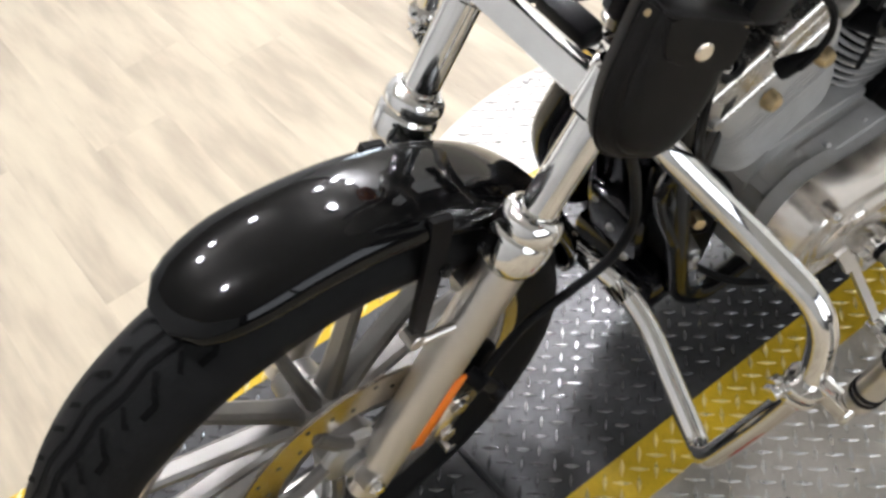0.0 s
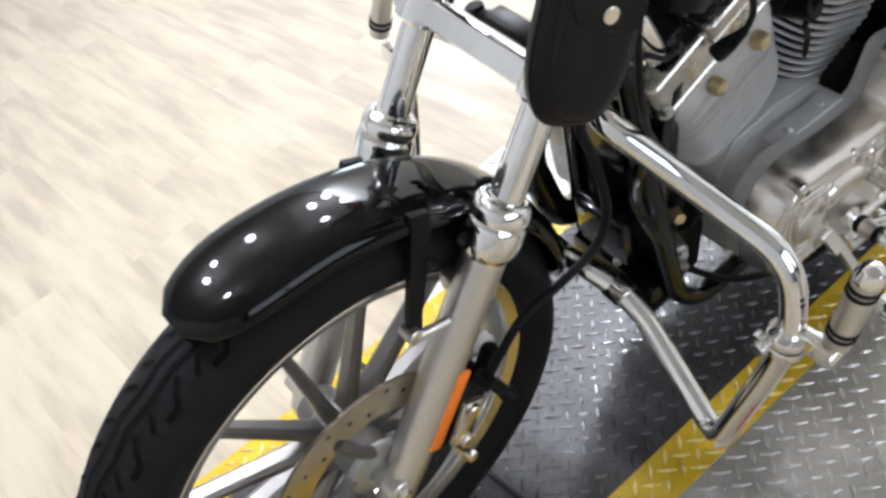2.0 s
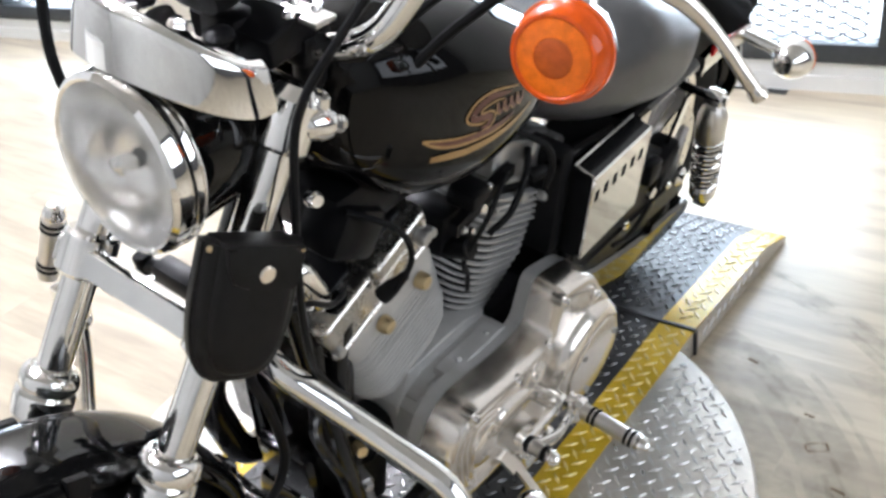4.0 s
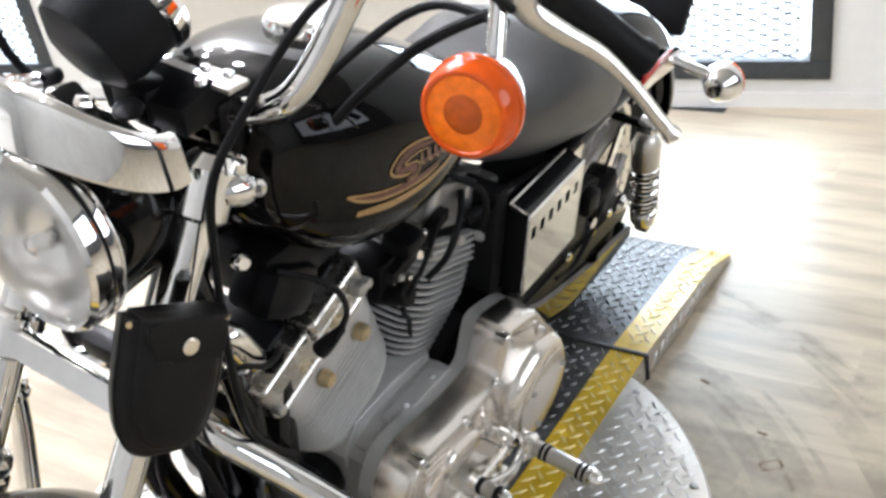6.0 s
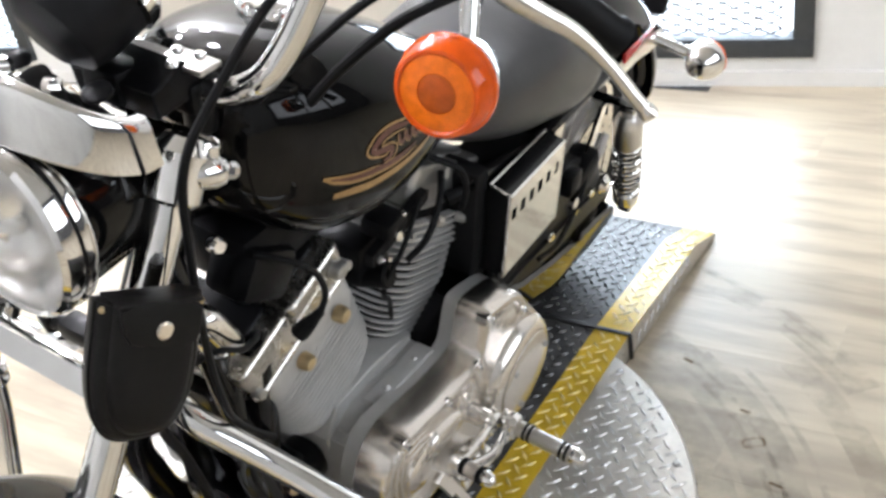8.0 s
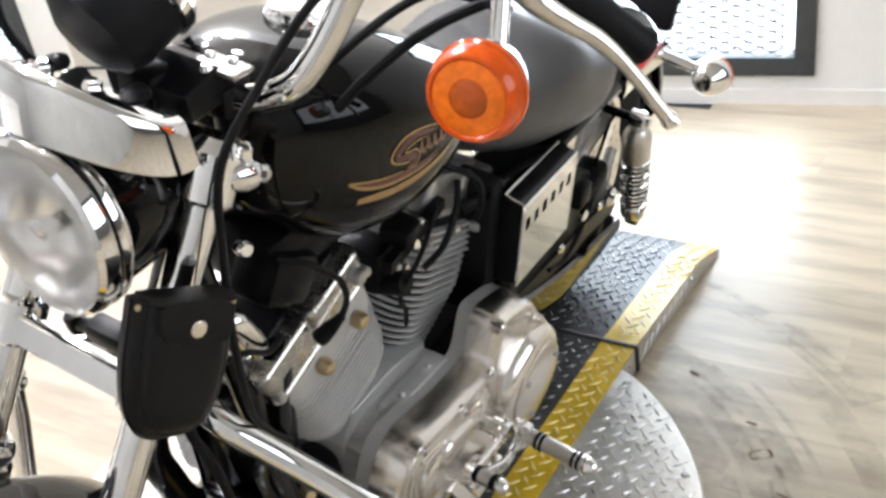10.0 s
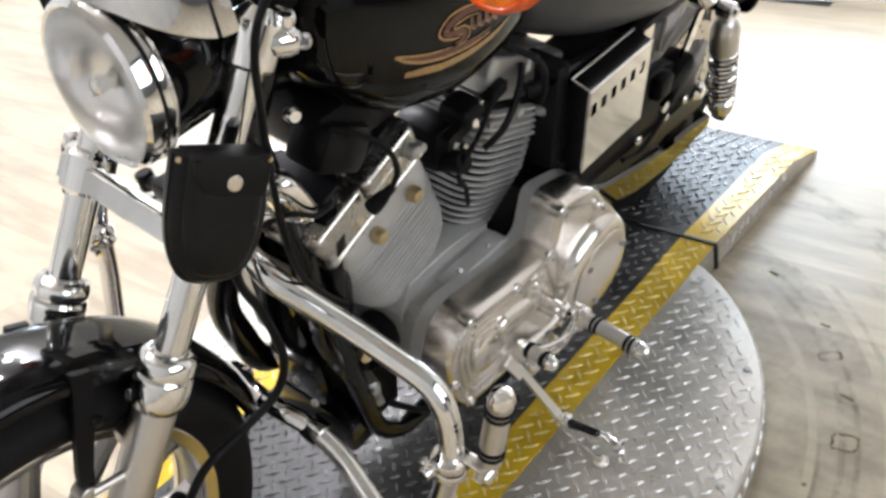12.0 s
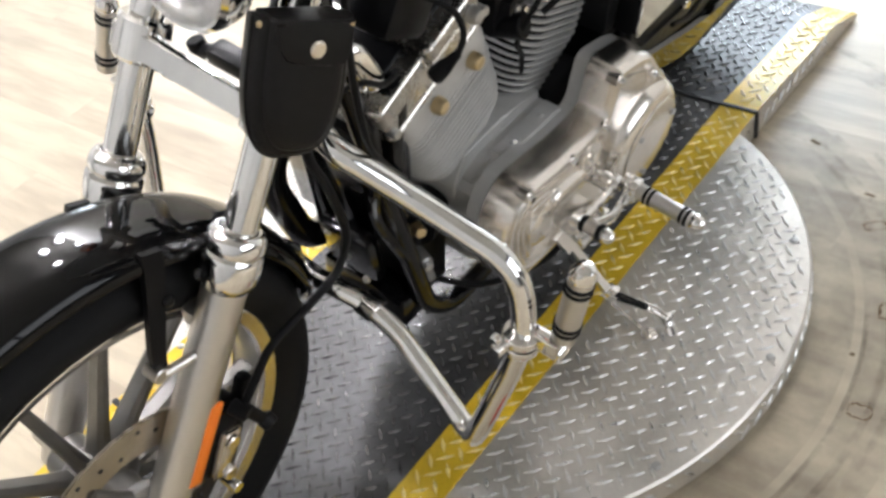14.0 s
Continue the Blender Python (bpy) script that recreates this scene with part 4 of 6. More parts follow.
for s in (-1, 1):
    part("riser", merge(lathe([(0.015, 0), (0.017, 0.005), (0.017, 0.03), (0.014, 0.034)], (s * 0.045, 0.322, 0.972), (0, 0, 1), 20), box((s * 0.045, 0.32, 1.016), (0.03, 0.042, 0.036), 0.007)), DARKCAST, moto, "black handlebar clamp")
    for dy in (-0.014, 0.014):
        part("clamp_bolt", lathe([(0.0062, 0), (0.0062, 0.006), (0.004, 0.008), (0, 0.008)], (s * 0.045, 0.32 + dy, 1.033), (0, 0, 1), 10, False), CHROME, moto)
    g0, g1 = V(s * 0.305, 0.487, 1.152), V(s * 0.39, 0.575, 1.06)
    d = (g1 - g0).normalized()
    part("grip", lathe([(0.0, 0), (0.019, 0), (0.02, 0.006), (0.0175, 0.012), (0.0185, 0.07), (0.0175, 0.125), (0.02, 0.13), (0.02, 0.138), (0.012, 0.143), (0, 0.143)], g0 + d * 0.0, d, 24, False), PLASTIC, moto, "black rubber grip")
    sw = g0 - d * 0.04
    part("switch_housing", merge(box(sw, (0.05, 0.05, 0.06), 0.012, d.to_track_quat("X", "Z").to_matrix().to_4x4()), box(sw + V(0, -0.03, 0.0), (0.045, 0.03, 0.03), 0.008)), PLASTIC if s < 0 else BRUSHED, moto, "alloy control housing")
    lv = [sw + V(s * 0.004, -0.02, 0.004), V(s * 0.296, 0.462, 1.142), V(s * 0.324, 0.48, 1.118), V(s * 0.357, 0.503, 1.095), V(s * 0.39, 0.52, 1.063), V(s * 0.419, 0.531, 1.03), V(s * 0.435, 0.539, 1.012)]
    cp = curve_pts(lv, 6)
    part("lever", tube(cp, 0.008, 12, [0.017 - 0.0095 * min(1, i / (len(cp) * 0.62)) if i < len(cp) - 3 else 0.0095 for i in range(len(cp))]), POLISHED, moto, "polished lever")
    # indicator on a short stalk
    ind = group_under("indicator", moto, "amber indicator in a chrome shell")
    io = V(s * 0.299, 0.375, 1.081)
    ax = V(s * 0.10, -1, 0.10)
    part("shell", lathe([(0.0, 0.045), (0.02, 0.043), (0.036, 0.03), (0.043, 0.01), (0.044, 0.0), (0.042, -0.004)], io, -ax, 36, False), CHROME, ind, "chrome indicator shell")
    part("lens", lathe([(0.042, 0.0), (0.0475, 0.002), (0.0475, 0.007), (0.045, 0.009), (0.0425, 0.026), (0.040, 0.029), (0.037, 0.0295), (0.035, 0.0275), (0, 0.0275)], io, ax, 40, False), AMBER, ind, "deep amber lens")
    part("lens_face", lathe([(0.0352, 0.0277), (0.034, 0.0283), (0.0185, 0.0287)], io, ax, 36, False), AMBER_IN, ind, "amber inner ring, its brightness put into the colour")
    part("lens_centre", lathe([(0.0182, 0.0278), (0.017, 0.0286), (0, 0.0288)], io, ax, 28, False), AMBER_DARK, ind, "amber middle with the bulb's shadow in its colour")
    part("stalk", rod(io + V(0, 0.03, 0.02), sw + V(0, -0.03, -0.02), 0.009), CHROME, ind)

# cables
for pts, r in (([(0.3, 0.43, 1.15), (0.25, 0.36, 1.21), (0.2, 0.285, 1.185), (0.158, 0.226, 1.09), (0.14, 0.199, 1.025), (0.138, 0.194, 0.94), (0.138, 0.196, 0.82), (0.137, 0.212, 0.71), (0.12, 0.26, 0.62), (0.09, 0.33, 0.52)], 0.0044),
               ([(0.29, 0.44, 1.13), (0.2, 0.45, 1.12), (0.13, 0.42, 1.06), (0.07, 0.39, 0.98), (0.05, 0.36, 0.9)], 0.005),
               ([(0.3, 0.46, 1.15), (0.22, 0.43, 1.1), (0.15, 0.42, 1.03), (0.1, 0.4, 0.96)], 0.006),
               ([(-0.29, 0.42, 1.15), (-0.22, 0.33, 1.2), (-0.16, 0.2, 1.15), (-0.13, 0.15, 1.0), (-0.1, 0.2, 0.85)], 0.006),
               ([(-0.29, 0.42, 1.14), (-0.2, 0.3, 1.16), (-0.14, 0.22, 1.08), (-0.08, 0.28, 0.95)], 0.005)):
    part("cable", tube(curve_pts(pts, 8), r, 8), PLASTIC, moto, "black control cable")


# fuel tank: sections of rounded rectangles along y
TK = [(0.322, 0.02, 0.93, 0.02), (0.33, 0.06, 0.93, 0.06), (0.36, 0.105, 0.925, 0.095), (0.42, 0.14, 0.905, 0.125), (0.5, 0.155, 0.888, 0.132), (0.58, 0.155, 0.876, 0.118), (0.66, 0.142, 0.865, 0.086), (0.72, 0.11, 0.858, 0.056), (0.75, 0.06, 0.853, 0.03), (0.757, 0.02, 0.852, 0.012)]


def sq(c, e):
    return math.copysign(abs(c) ** e, c)


cs = curve_pts([V(t[0], t[1], t[2]) for t in TK], 5)
hs = curve_pts([V(t[0], t[3], 0) for t in TK], 5)
rows = []
for c, h in zip(cs, hs):
    rows.append([V(c.y * sq(math.cos(2 * math.pi * k / 48), 0.72), c.x, c.z + max(0.004, h.y) * sq(math.sin(2 * math.pi * k / 48), 0.72)) for k in range(48)])


def tank_at(y):
    ys = [c.x for c in cs_tank]
    return [float(np.interp(y, ys, v)) for v in ([c.y for c in cs_tank], [c.z for c in cs_tank], [h.y for h in hs_tank])]


cs_tank, hs_tank = cs, hs
part("fuel_tank", loft(rows), BLACK, moto, "glossy black fuel tank", 60)
part("fuel_cap", lathe([(0.04, 0), (0.043, 0.004), (0.043, 0.014), (0.038, 0.022), (0.02, 0.026), (0, 0.026)], (0, 0.50, 1.015), (0, 0.1, 1), 32, False), CHROME, moto, "round chrome fuel cap")


def on_tank(y, z, off=0.0012):
    w, zc_, h = tank_at(y)
    u = max(-0.98, min(0.98, (z - zc_) / h))
    return V(w * (1 - abs(u) ** 2.78) ** (0.36) + off, y, z)


def decal(name, spine, widths, material, label):
    bm = bmesh.new()
    run = curve_pts([V(0, y, z) for y, z in spine], 7)
    ws = np.interp(np.linspace(0, 1, len(run)), np.linspace(0, 1, len(widths)), widths)
    prev = None
    for i, p in enumerate(run):
        t = (run[min(i + 1, len(run) - 1)] - run[max(0, i - 1)]).normalized()
        nrm = V(0, -t.z, t.y)
        a, b = p + nrm * ws[i], p - nrm * ws[i]
        pair = (bm.verts.new(on_tank(a.y, a.z)), bm.verts.new(on_tank(b.y, b.z)))
        if prev:
            bm.faces.new((prev[0], pair[0], pair[1], prev[1]))
        prev = pair
    return part(name, bm, material, moto, label)


decal("tank_stripe", [(0.414, 0.868), (0.442, 0.864), (0.471, 0.859), (0.518, 0.857), (0.561, 0.859), (0.60, 0.866)], [0.004, 0.0052, 0.0052, 0.0045, 0.0035, 0.001], GOLD, "gold bar on the tank")
decal("tank_emblem", [(0.41, 0.8925), (0.43, 0.885), (0.455, 0.8785), (0.481, 0.8745), (0.517, 0.872), (0.554, 0.874)], [0.001, 0.0035, 0.0042, 0.0045, 0.004, 0.001], MAROON, "maroon swoosh outlined in gold")
decal("tank_stripe", [(0.402, 0.897), (0.424, 0.891), (0.45, 0.8845), (0.481, 0.880)], [0.0016, 0.0016, 0.0014, 0.0006], GOLD, "gold outline of the swoosh")
decal("tank_stripe", [(0.402, 0.896), (0.416, 0.8865), (0.441, 0.877), (0.476, 0.870), (0.517, 0.8665), (0.554, 0.868)], [0.0016, 0.0024, 0.0022, 0.0018, 0.0016, 0.0008], GOLD, "gold outline of the swoosh")
decal("tank_stripe", [(0.56, 0.908), (0.523, 0.919), (0.499, 0.923), (0.476, 0.920), (0.461, 0.907), (0.467, 0.896), (0.489, 0.888), (0.498, 0.8905)], [0.0008, 0.0014, 0.0016, 0.0016, 0.0016, 0.0016, 0.0014, 0.0006], GOLD, "gold outline of the scroll")
decal("tank_emblem", [(0.545, 0.907), (0.525, 0.912), (0.504, 0.9165), (0.484, 0.913), (0.4715, 0.905), (0.476, 0.8985), (0.492, 0.8955), (0.503, 0.890), (0.498, 0.882), (0.486, 0.8825)], [0.001, 0.003, 0.0045, 0.005, 0.0048, 0.0042, 0.0045, 0.0045, 0.0035, 0.001], MAROON, "maroon scroll outlined in gold")
decal("tank_stripe", [(0.53, 0.9045), (0.508, 0.9085), (0.489, 0.9065), (0.486, 0.902), (0.503, 0.899), (0.512, 0.890), (0.506, 0.8785), (0.488, 0.878)], [0.0005, 0.001, 0.0011, 0.0011, 0.0011, 0.0011, 0.0011, 0.0005], GOLD, "gold outline of the scroll")
for k in range(4):
    y, z = 0.517 + 0.015 * k, 0.8975 - 0.0022 * k
    decal("tank_emblem", [(y, z + 0.006), (y + 0.001, z - 0.004), (y + 0.007, z - 0.0085), (y + 0.011, z - 0.002), (y + 0.009, z + 0.005)], [0.0016, 0.0024, 0.0024, 0.0024, 0.0012], MAROON, "maroon scroll outlined in gold")
    decal("tank_stripe", [(y - 0.003, z + 0.008), (y - 0.002, z - 0.006), (y + 0.006, z - 0.012)], [0.0006, 0.0009, 0.0006], GOLD, "gold outline of the scroll")

# seat
SE = [(0.725, 0.05, 0.80, 0.03), (0.75, 0.1, 0.79, 0.055), (0.82, 0.135, 0.768, 0.07), (0.92, 0.15, 0.745, 0.087), (1.02, 0.156, 0.735, 0.107), (1.1, 0.154, 0.71, 0.105), (1.18, 0.148, 0.69, 0.09), (1.25, 0.13, 0.69, 0.07), (1.3, 0.10, 0.70, 0.05), (1.335, 0.06, 0.705, 0.03), (1.345, 0.03, 0.705, 0.015)]
cs, hs = curve_pts([V(t[0], t[1], t[2]) for t in SE], 5), curve_pts([V(t[0], t[3], 0) for t in SE], 5)
part("seat", loft([[V(c.y * sq(math.cos(2 * math.pi * k / 48), 0.7), c.x, c.z + max(0.004, h.y) * sq(math.sin(2 * math.pi * k / 48), 0.7)) for k in range(48)] for c, h in zip(cs, hs)]), VINYL, moto, "black vinyl two-up seat", 60)

# rear fender, struts, lights, shocks
fender("rear_fender", RY, RZ, -46, 92, 0.402, 0.098, 0.07, BLACK, "glossy black rear mudguard")
for s in (-1, 1):
    part("fender_strut", loft([[V(s * (0.108 + dx), y, z + dz) for dx, dz in ((-0.008, -0.02), (0.006, -0.02), (0.008, 0), (0.006, 0.02), (-0.008, 0.02))] for y, z in ((1.37, 0.572), (1.38, 0.576), (1.48, 0.575), (1.62, 0.556))]), CHROME, moto, "chrome fender strut")
    part("side_reflector", box((s * 0.121, 1.455, 0.606), (0.008, 0.15, 0.022), 0.003), RED, moto, "red side reflector")
    ind = group_under("indicator", moto, "chrome rear indicator with an amber lens")
    io = V(s * 0.225, 1.6, 0.54)
    part("stalk", rod((s * 0.11, 1.58, 0.565), io + V(-s * 0.03, 0, 0.003), 0.012), CHROME, ind)
    part("shell", lathe([(0, -0.05), (0.022, -0.046), (0.036, -0.03), (0.042, -0.008), (0.042, 0.004)], io, (s * 0.25, 1, 0), 32, False), CHROME, ind)
    part("lens", lathe([(0.041, 0.003), (0.041, 0.012), (0.034, 0.022), (0, 0.026)], io, (s * 0.25, 1, 0), 32, False), AMBER, ind)
    # shock absorber
    sh = group_under("shock_absorber", moto, "chrome coil-over rear shock")
    a, b = V(s * 0.18, 1.368, 0.29), V(s * 0.18, 1.277, 0.568)
    d = (b - a).normalized()
    n_c = 11
    coil = []
    q = d.to_track_quat("Z", "Y")
    for k in range(n_c * 14 + 1):
        t = k / (n_c * 14)
        an = 2 * math.pi * n_c * t
        coil.append(a + d * (0.05 + 0.145 * t) + q @ V(0.0262 * math.cos(an), 0.0262 * math.sin(an), 0))
    part("spring", tube(coil, 0.0036, 7), CHROME, sh, "chrome coil spring")
    part("damper", rod(a + d * 0.02, a + d * 0.27, 0.015), DARKCAST, sh)
    part("lower_cover", lathe([(0.014, 0.012), (0.025, 0.018), (0.0275, 0.024), (0.0275, 0.05), (0.024, 0.054), (0, 0.054)], a, d, 28, False), CHROME, sh, "chrome lower cover")
    part("upper_cover", lathe([(0.0, 0.192), (0.027, 0.192), (0.0285, 0.197), (0.0285, 0.25), (0.024, 0.265), (0.014, 0.276), (0, 0.278)], a, d, 28, False), BRUSHED, sh, "smooth chrome upper cover")
    part("eye", lathe([(0.008, -0.014), (0.017, -0.014), (0.018, 0), (0.017, 0.014), (0.008, 0.014)], b + d * 0.008, (1, 0, 0), 24), CHROME, sh)
    part("eye", lathe([(0.008, -0.012), (0.015, -0.012), (0.016, 0), (0.015, 0.012), (0.008, 0.012)], a, (1, 0, 0), 24), DARKCAST, sh)
    part("mount_nut", lathe([(0.01, 0), (0.01, 0.008), (0.006, 0.011), (0, 0.011)], b + d * 0.008 + V(s * 0.014, 0, 0), (s, 0, 0), 6, False), CHROME, sh)
    part("mount_stud", rod(b + d * 0.008 - V(s * 0.075, 0, 0), b + d * 0.008, 0.009), FRAME, sh)
tl = group_under("tail_light", moto, "black tail light and plate bracket")
part("bracket", merge(box((0.01, 1.75, 0.605), (0.14, 0.03, 0.125), 0.01, Matrix.Rotation(radians(-20), 4, "X")), box((0, 1.74, 0.57), (0.05, 0.06, 0.03), 0.008)), PLASTIC, tl)
part("lens", box((0, 1.782, 0.615), (0.09, 0.02, 0.06), 0.01), RED, tl)
# swingarm, belt guard, rear caliper
for s in (-1, 1):
    part("swingarm", loft([[V(s * x, y, z + dz) for x, dz in ((0.104, -h), (0.128, -h), (0.135, -h + 0.006), (0.135, h - 0.006), (0.128, h), (0.104, h))] for y, z, h in ((0.93, 0.325, 0.028), (0.98, 0.297, 0.03), (1.12, 0.249, 0.036), (1.23, 0.226, 0.033), (1.33, 0.215, 0.031), (1.44, 0.207, 0.016))]), DARKCHROME, moto, "glossy dark swingarm", 30)
    part("frame_rail", tube(round_path([(s * 0.11, 0.78, 0.66), (s * 0.12, 1.0, 0.62), (s * 0.115, 1.3, 0.61)], 0.05), 0.014, 10), FRAME, moto)
    part("axle_plate", lathe([(0, 0), (0.022, 0), (0.022, 0.02), (0.012, 0.03), (0, 0.03)], (s * 0.108, RY, RZ), (s, 0, 0), 20, False), CHROME, moto)
part("rear_caliper", merge(box((0.11, 1.24, 0.42), (0.06, 0.1, 0.07), 0.014, Matrix.Rotation(radians(20), 4, "X")), box((0.13, 1.16, 0.45), (0.03, 0.05, 0.05), 0.01)), DARKCAST, moto, "black rear caliper")
part("brake_line", tube(curve_pts([(0.13, 1.24, 0.44), (0.145, 1.18, 0.40), (0.15, 1.08, 0.36), (0.15, 1.0, 0.38)], 6), 0.005, 8), PLASTIC, moto)
part("pivot_bolt", lathe([(0.014, 0), (0.014, 0.01), (0.008, 0.014), (0, 0.014)], (0.135, 1.165, 0.40), (1, 0, 0), 12, False), CHROME, moto)

# battery cover with slots
bc = group_under("battery_cover", moto, "chrome battery cover with a row of slots")
BX = 0.172
C0, C1, CT, CB = 0.805, 0.992, 0.645, 0.49
CM = (C0 + C1) / 2
HZ0, HZ1 = 0.596, 0.617
HY = [0.8195 + k * 0.0298 for k in range(6)]
edges = [C0] + [v for y in HY for v in (y - 0.0075, y + 0.0075)] + [C1]
part("face", merge(box((BX, CM, (CB + HZ0) / 2), (0.004, C1 - C0, HZ0 - CB), 0.0), box((BX, CM, (HZ1 + CT) / 2), (0.004, C1 - C0, CT - HZ1), 0.0),
                   *[box((BX, (a + b) / 2, (HZ0 + HZ1) / 2), (0.004, b - a, HZ1 - HZ0), 0.0) for a, b in zip(edges[::2], edges[1::2])]), CHROME, bc, "mirror-bright face with six square holes", 25)
part("rolled_edge", tube([V(BX, C0, CB), V(BX, C0, CT), V(BX, C1, CT), V(BX, C1, CB)], 0.003, 8), CHROME, bc)
# chrome top coloured black for its dark reflection; tubes give the light edges
part("top_plate", merge(loft([[V(BX, y, CT + 0.002), V(0.155, y, CT + 0.0065), V(0.137, y, CT + 0.0085), V(0.137, y, CT + 0.003), V(0.155, y, CT + 0.001), V(BX, y, CT - 0.003)] for y in (C0, C1)])), FRAME, bc, "folded chrome top with its dark reflection put into the colour")
part("top_edge", tube([V(0.137, C0, CT + 0.009), V(0.137, C1, CT + 0.009)], 0.0022, 8), CHROME, bc)
part("top_edge", tube([V(0.137, C0, CT + 0.009), V(BX, C0, CT + 0.001)], 0.0022, 8), CHROME, bc)
part("end_plate", box((0.154, C0 + 0.001, (CT + CB) / 2 + 0.002), (0.032, 0.003, CT - CB), 0.001), DARKCAST, bc, "dark end of the cover")
part("inner_box", box((0.096, 0.9, 0.56), (0.13, 0.18, 0.16), 0.004), PLASTIC, bc)
part("side_panel", box((0.085, 0.80, 0.58), (0.09, 0.04, 0.2), 0.014), PLASTIC, moto, "black electrics panel")
part("oil_tank", box((0.07, 1.09, 0.54), (0.06, 0.12, 0.14), 0.02), BLACK, moto, "glossy black oil tank")
part("battery_box", box((0.02, 0.93, 0.42), (0.15, 0.16, 0.3), 0.03), DARKCAST, moto, "black battery box")
part("sprocket_cover", prism([(0.9, 0.30), (0.9, 0.45), (1.0, 0.475), (1.2, 0.47), (1.33, 0.42), (1.37, 0.31), (1.2, 0.25), (1.0, 0.25)], 0.092, 0.12, 0.008), DARKCAST, moto, "black drive cover")
part("fender_stay", loft([[V(0.118 + dx, y + dy, z) for dx, dy in ((-0.003, -0.014), (0.004, -0.014), (0.004, 0.014), (-0.003, 0.014))] for y, z in ((1.31, 0.54), (1.27, 0.47), (1.2, 0.375))]), CHROME, moto, "bright fender stay")
part("side_strip", loft([[V(0.135 + dx, y + dy, z) for dx, dy in ((-0.004, -0.018), (0.004, -0.018), (0.004, 0.018), (-0.004, 0.018))] for y, z in ((1.05, 0.63), (1.04, 0.55), (1.03, 0.49))]), POLISHED, moto, "bright strip behind the battery cover")
for y, z in ((1.207, 0.35), (1.10, 0.355), (1.29, 0.345)):
    part("cover_bolt", lathe([(0.011, 0), (0.011, 0.008), (0.007, 0.012), (0, 0.012)], (0.122, y, z), (1, 0, 0), 8, False), CHROME, moto)
part("belt_guard", loft([[V(0.115 + dx, y, z + dz) for dx, dz in ((-0.012, -0.03), (0.01, -0.03), (0.012, 0.02), (-0.008, 0.03))] for y, z in ((0.9, 0.34), (1.05, 0.33), (1.22, 0.315), (1.4, 0.30))]), DARKCAST, moto, "black lower guard")

# ---- engine ----
EY, EZ = 0.58, 0.32


def cyl_frame(sign):
    a = V(0, sign * 0.383, 0.924)
    return Matrix((V(1, 0, 0), V(0, a.z, -a.y), a)).transposed().to_4x4()


def rrect(hx, hy, r, n=5):
    out = []
    for cx, cy, a0 in ((hx - r, hy - r, 0), (-hx + r, hy - r, 90), (-hx + r, -hy + r, 180), (hx - r, -hy + r, 270)):
        out += [(cx + r * math.cos(radians(a0 + 90 * k / n)), cy + r * math.sin(radians(a0 + 90 * k / n))) for k in range(n + 1)]
    return out


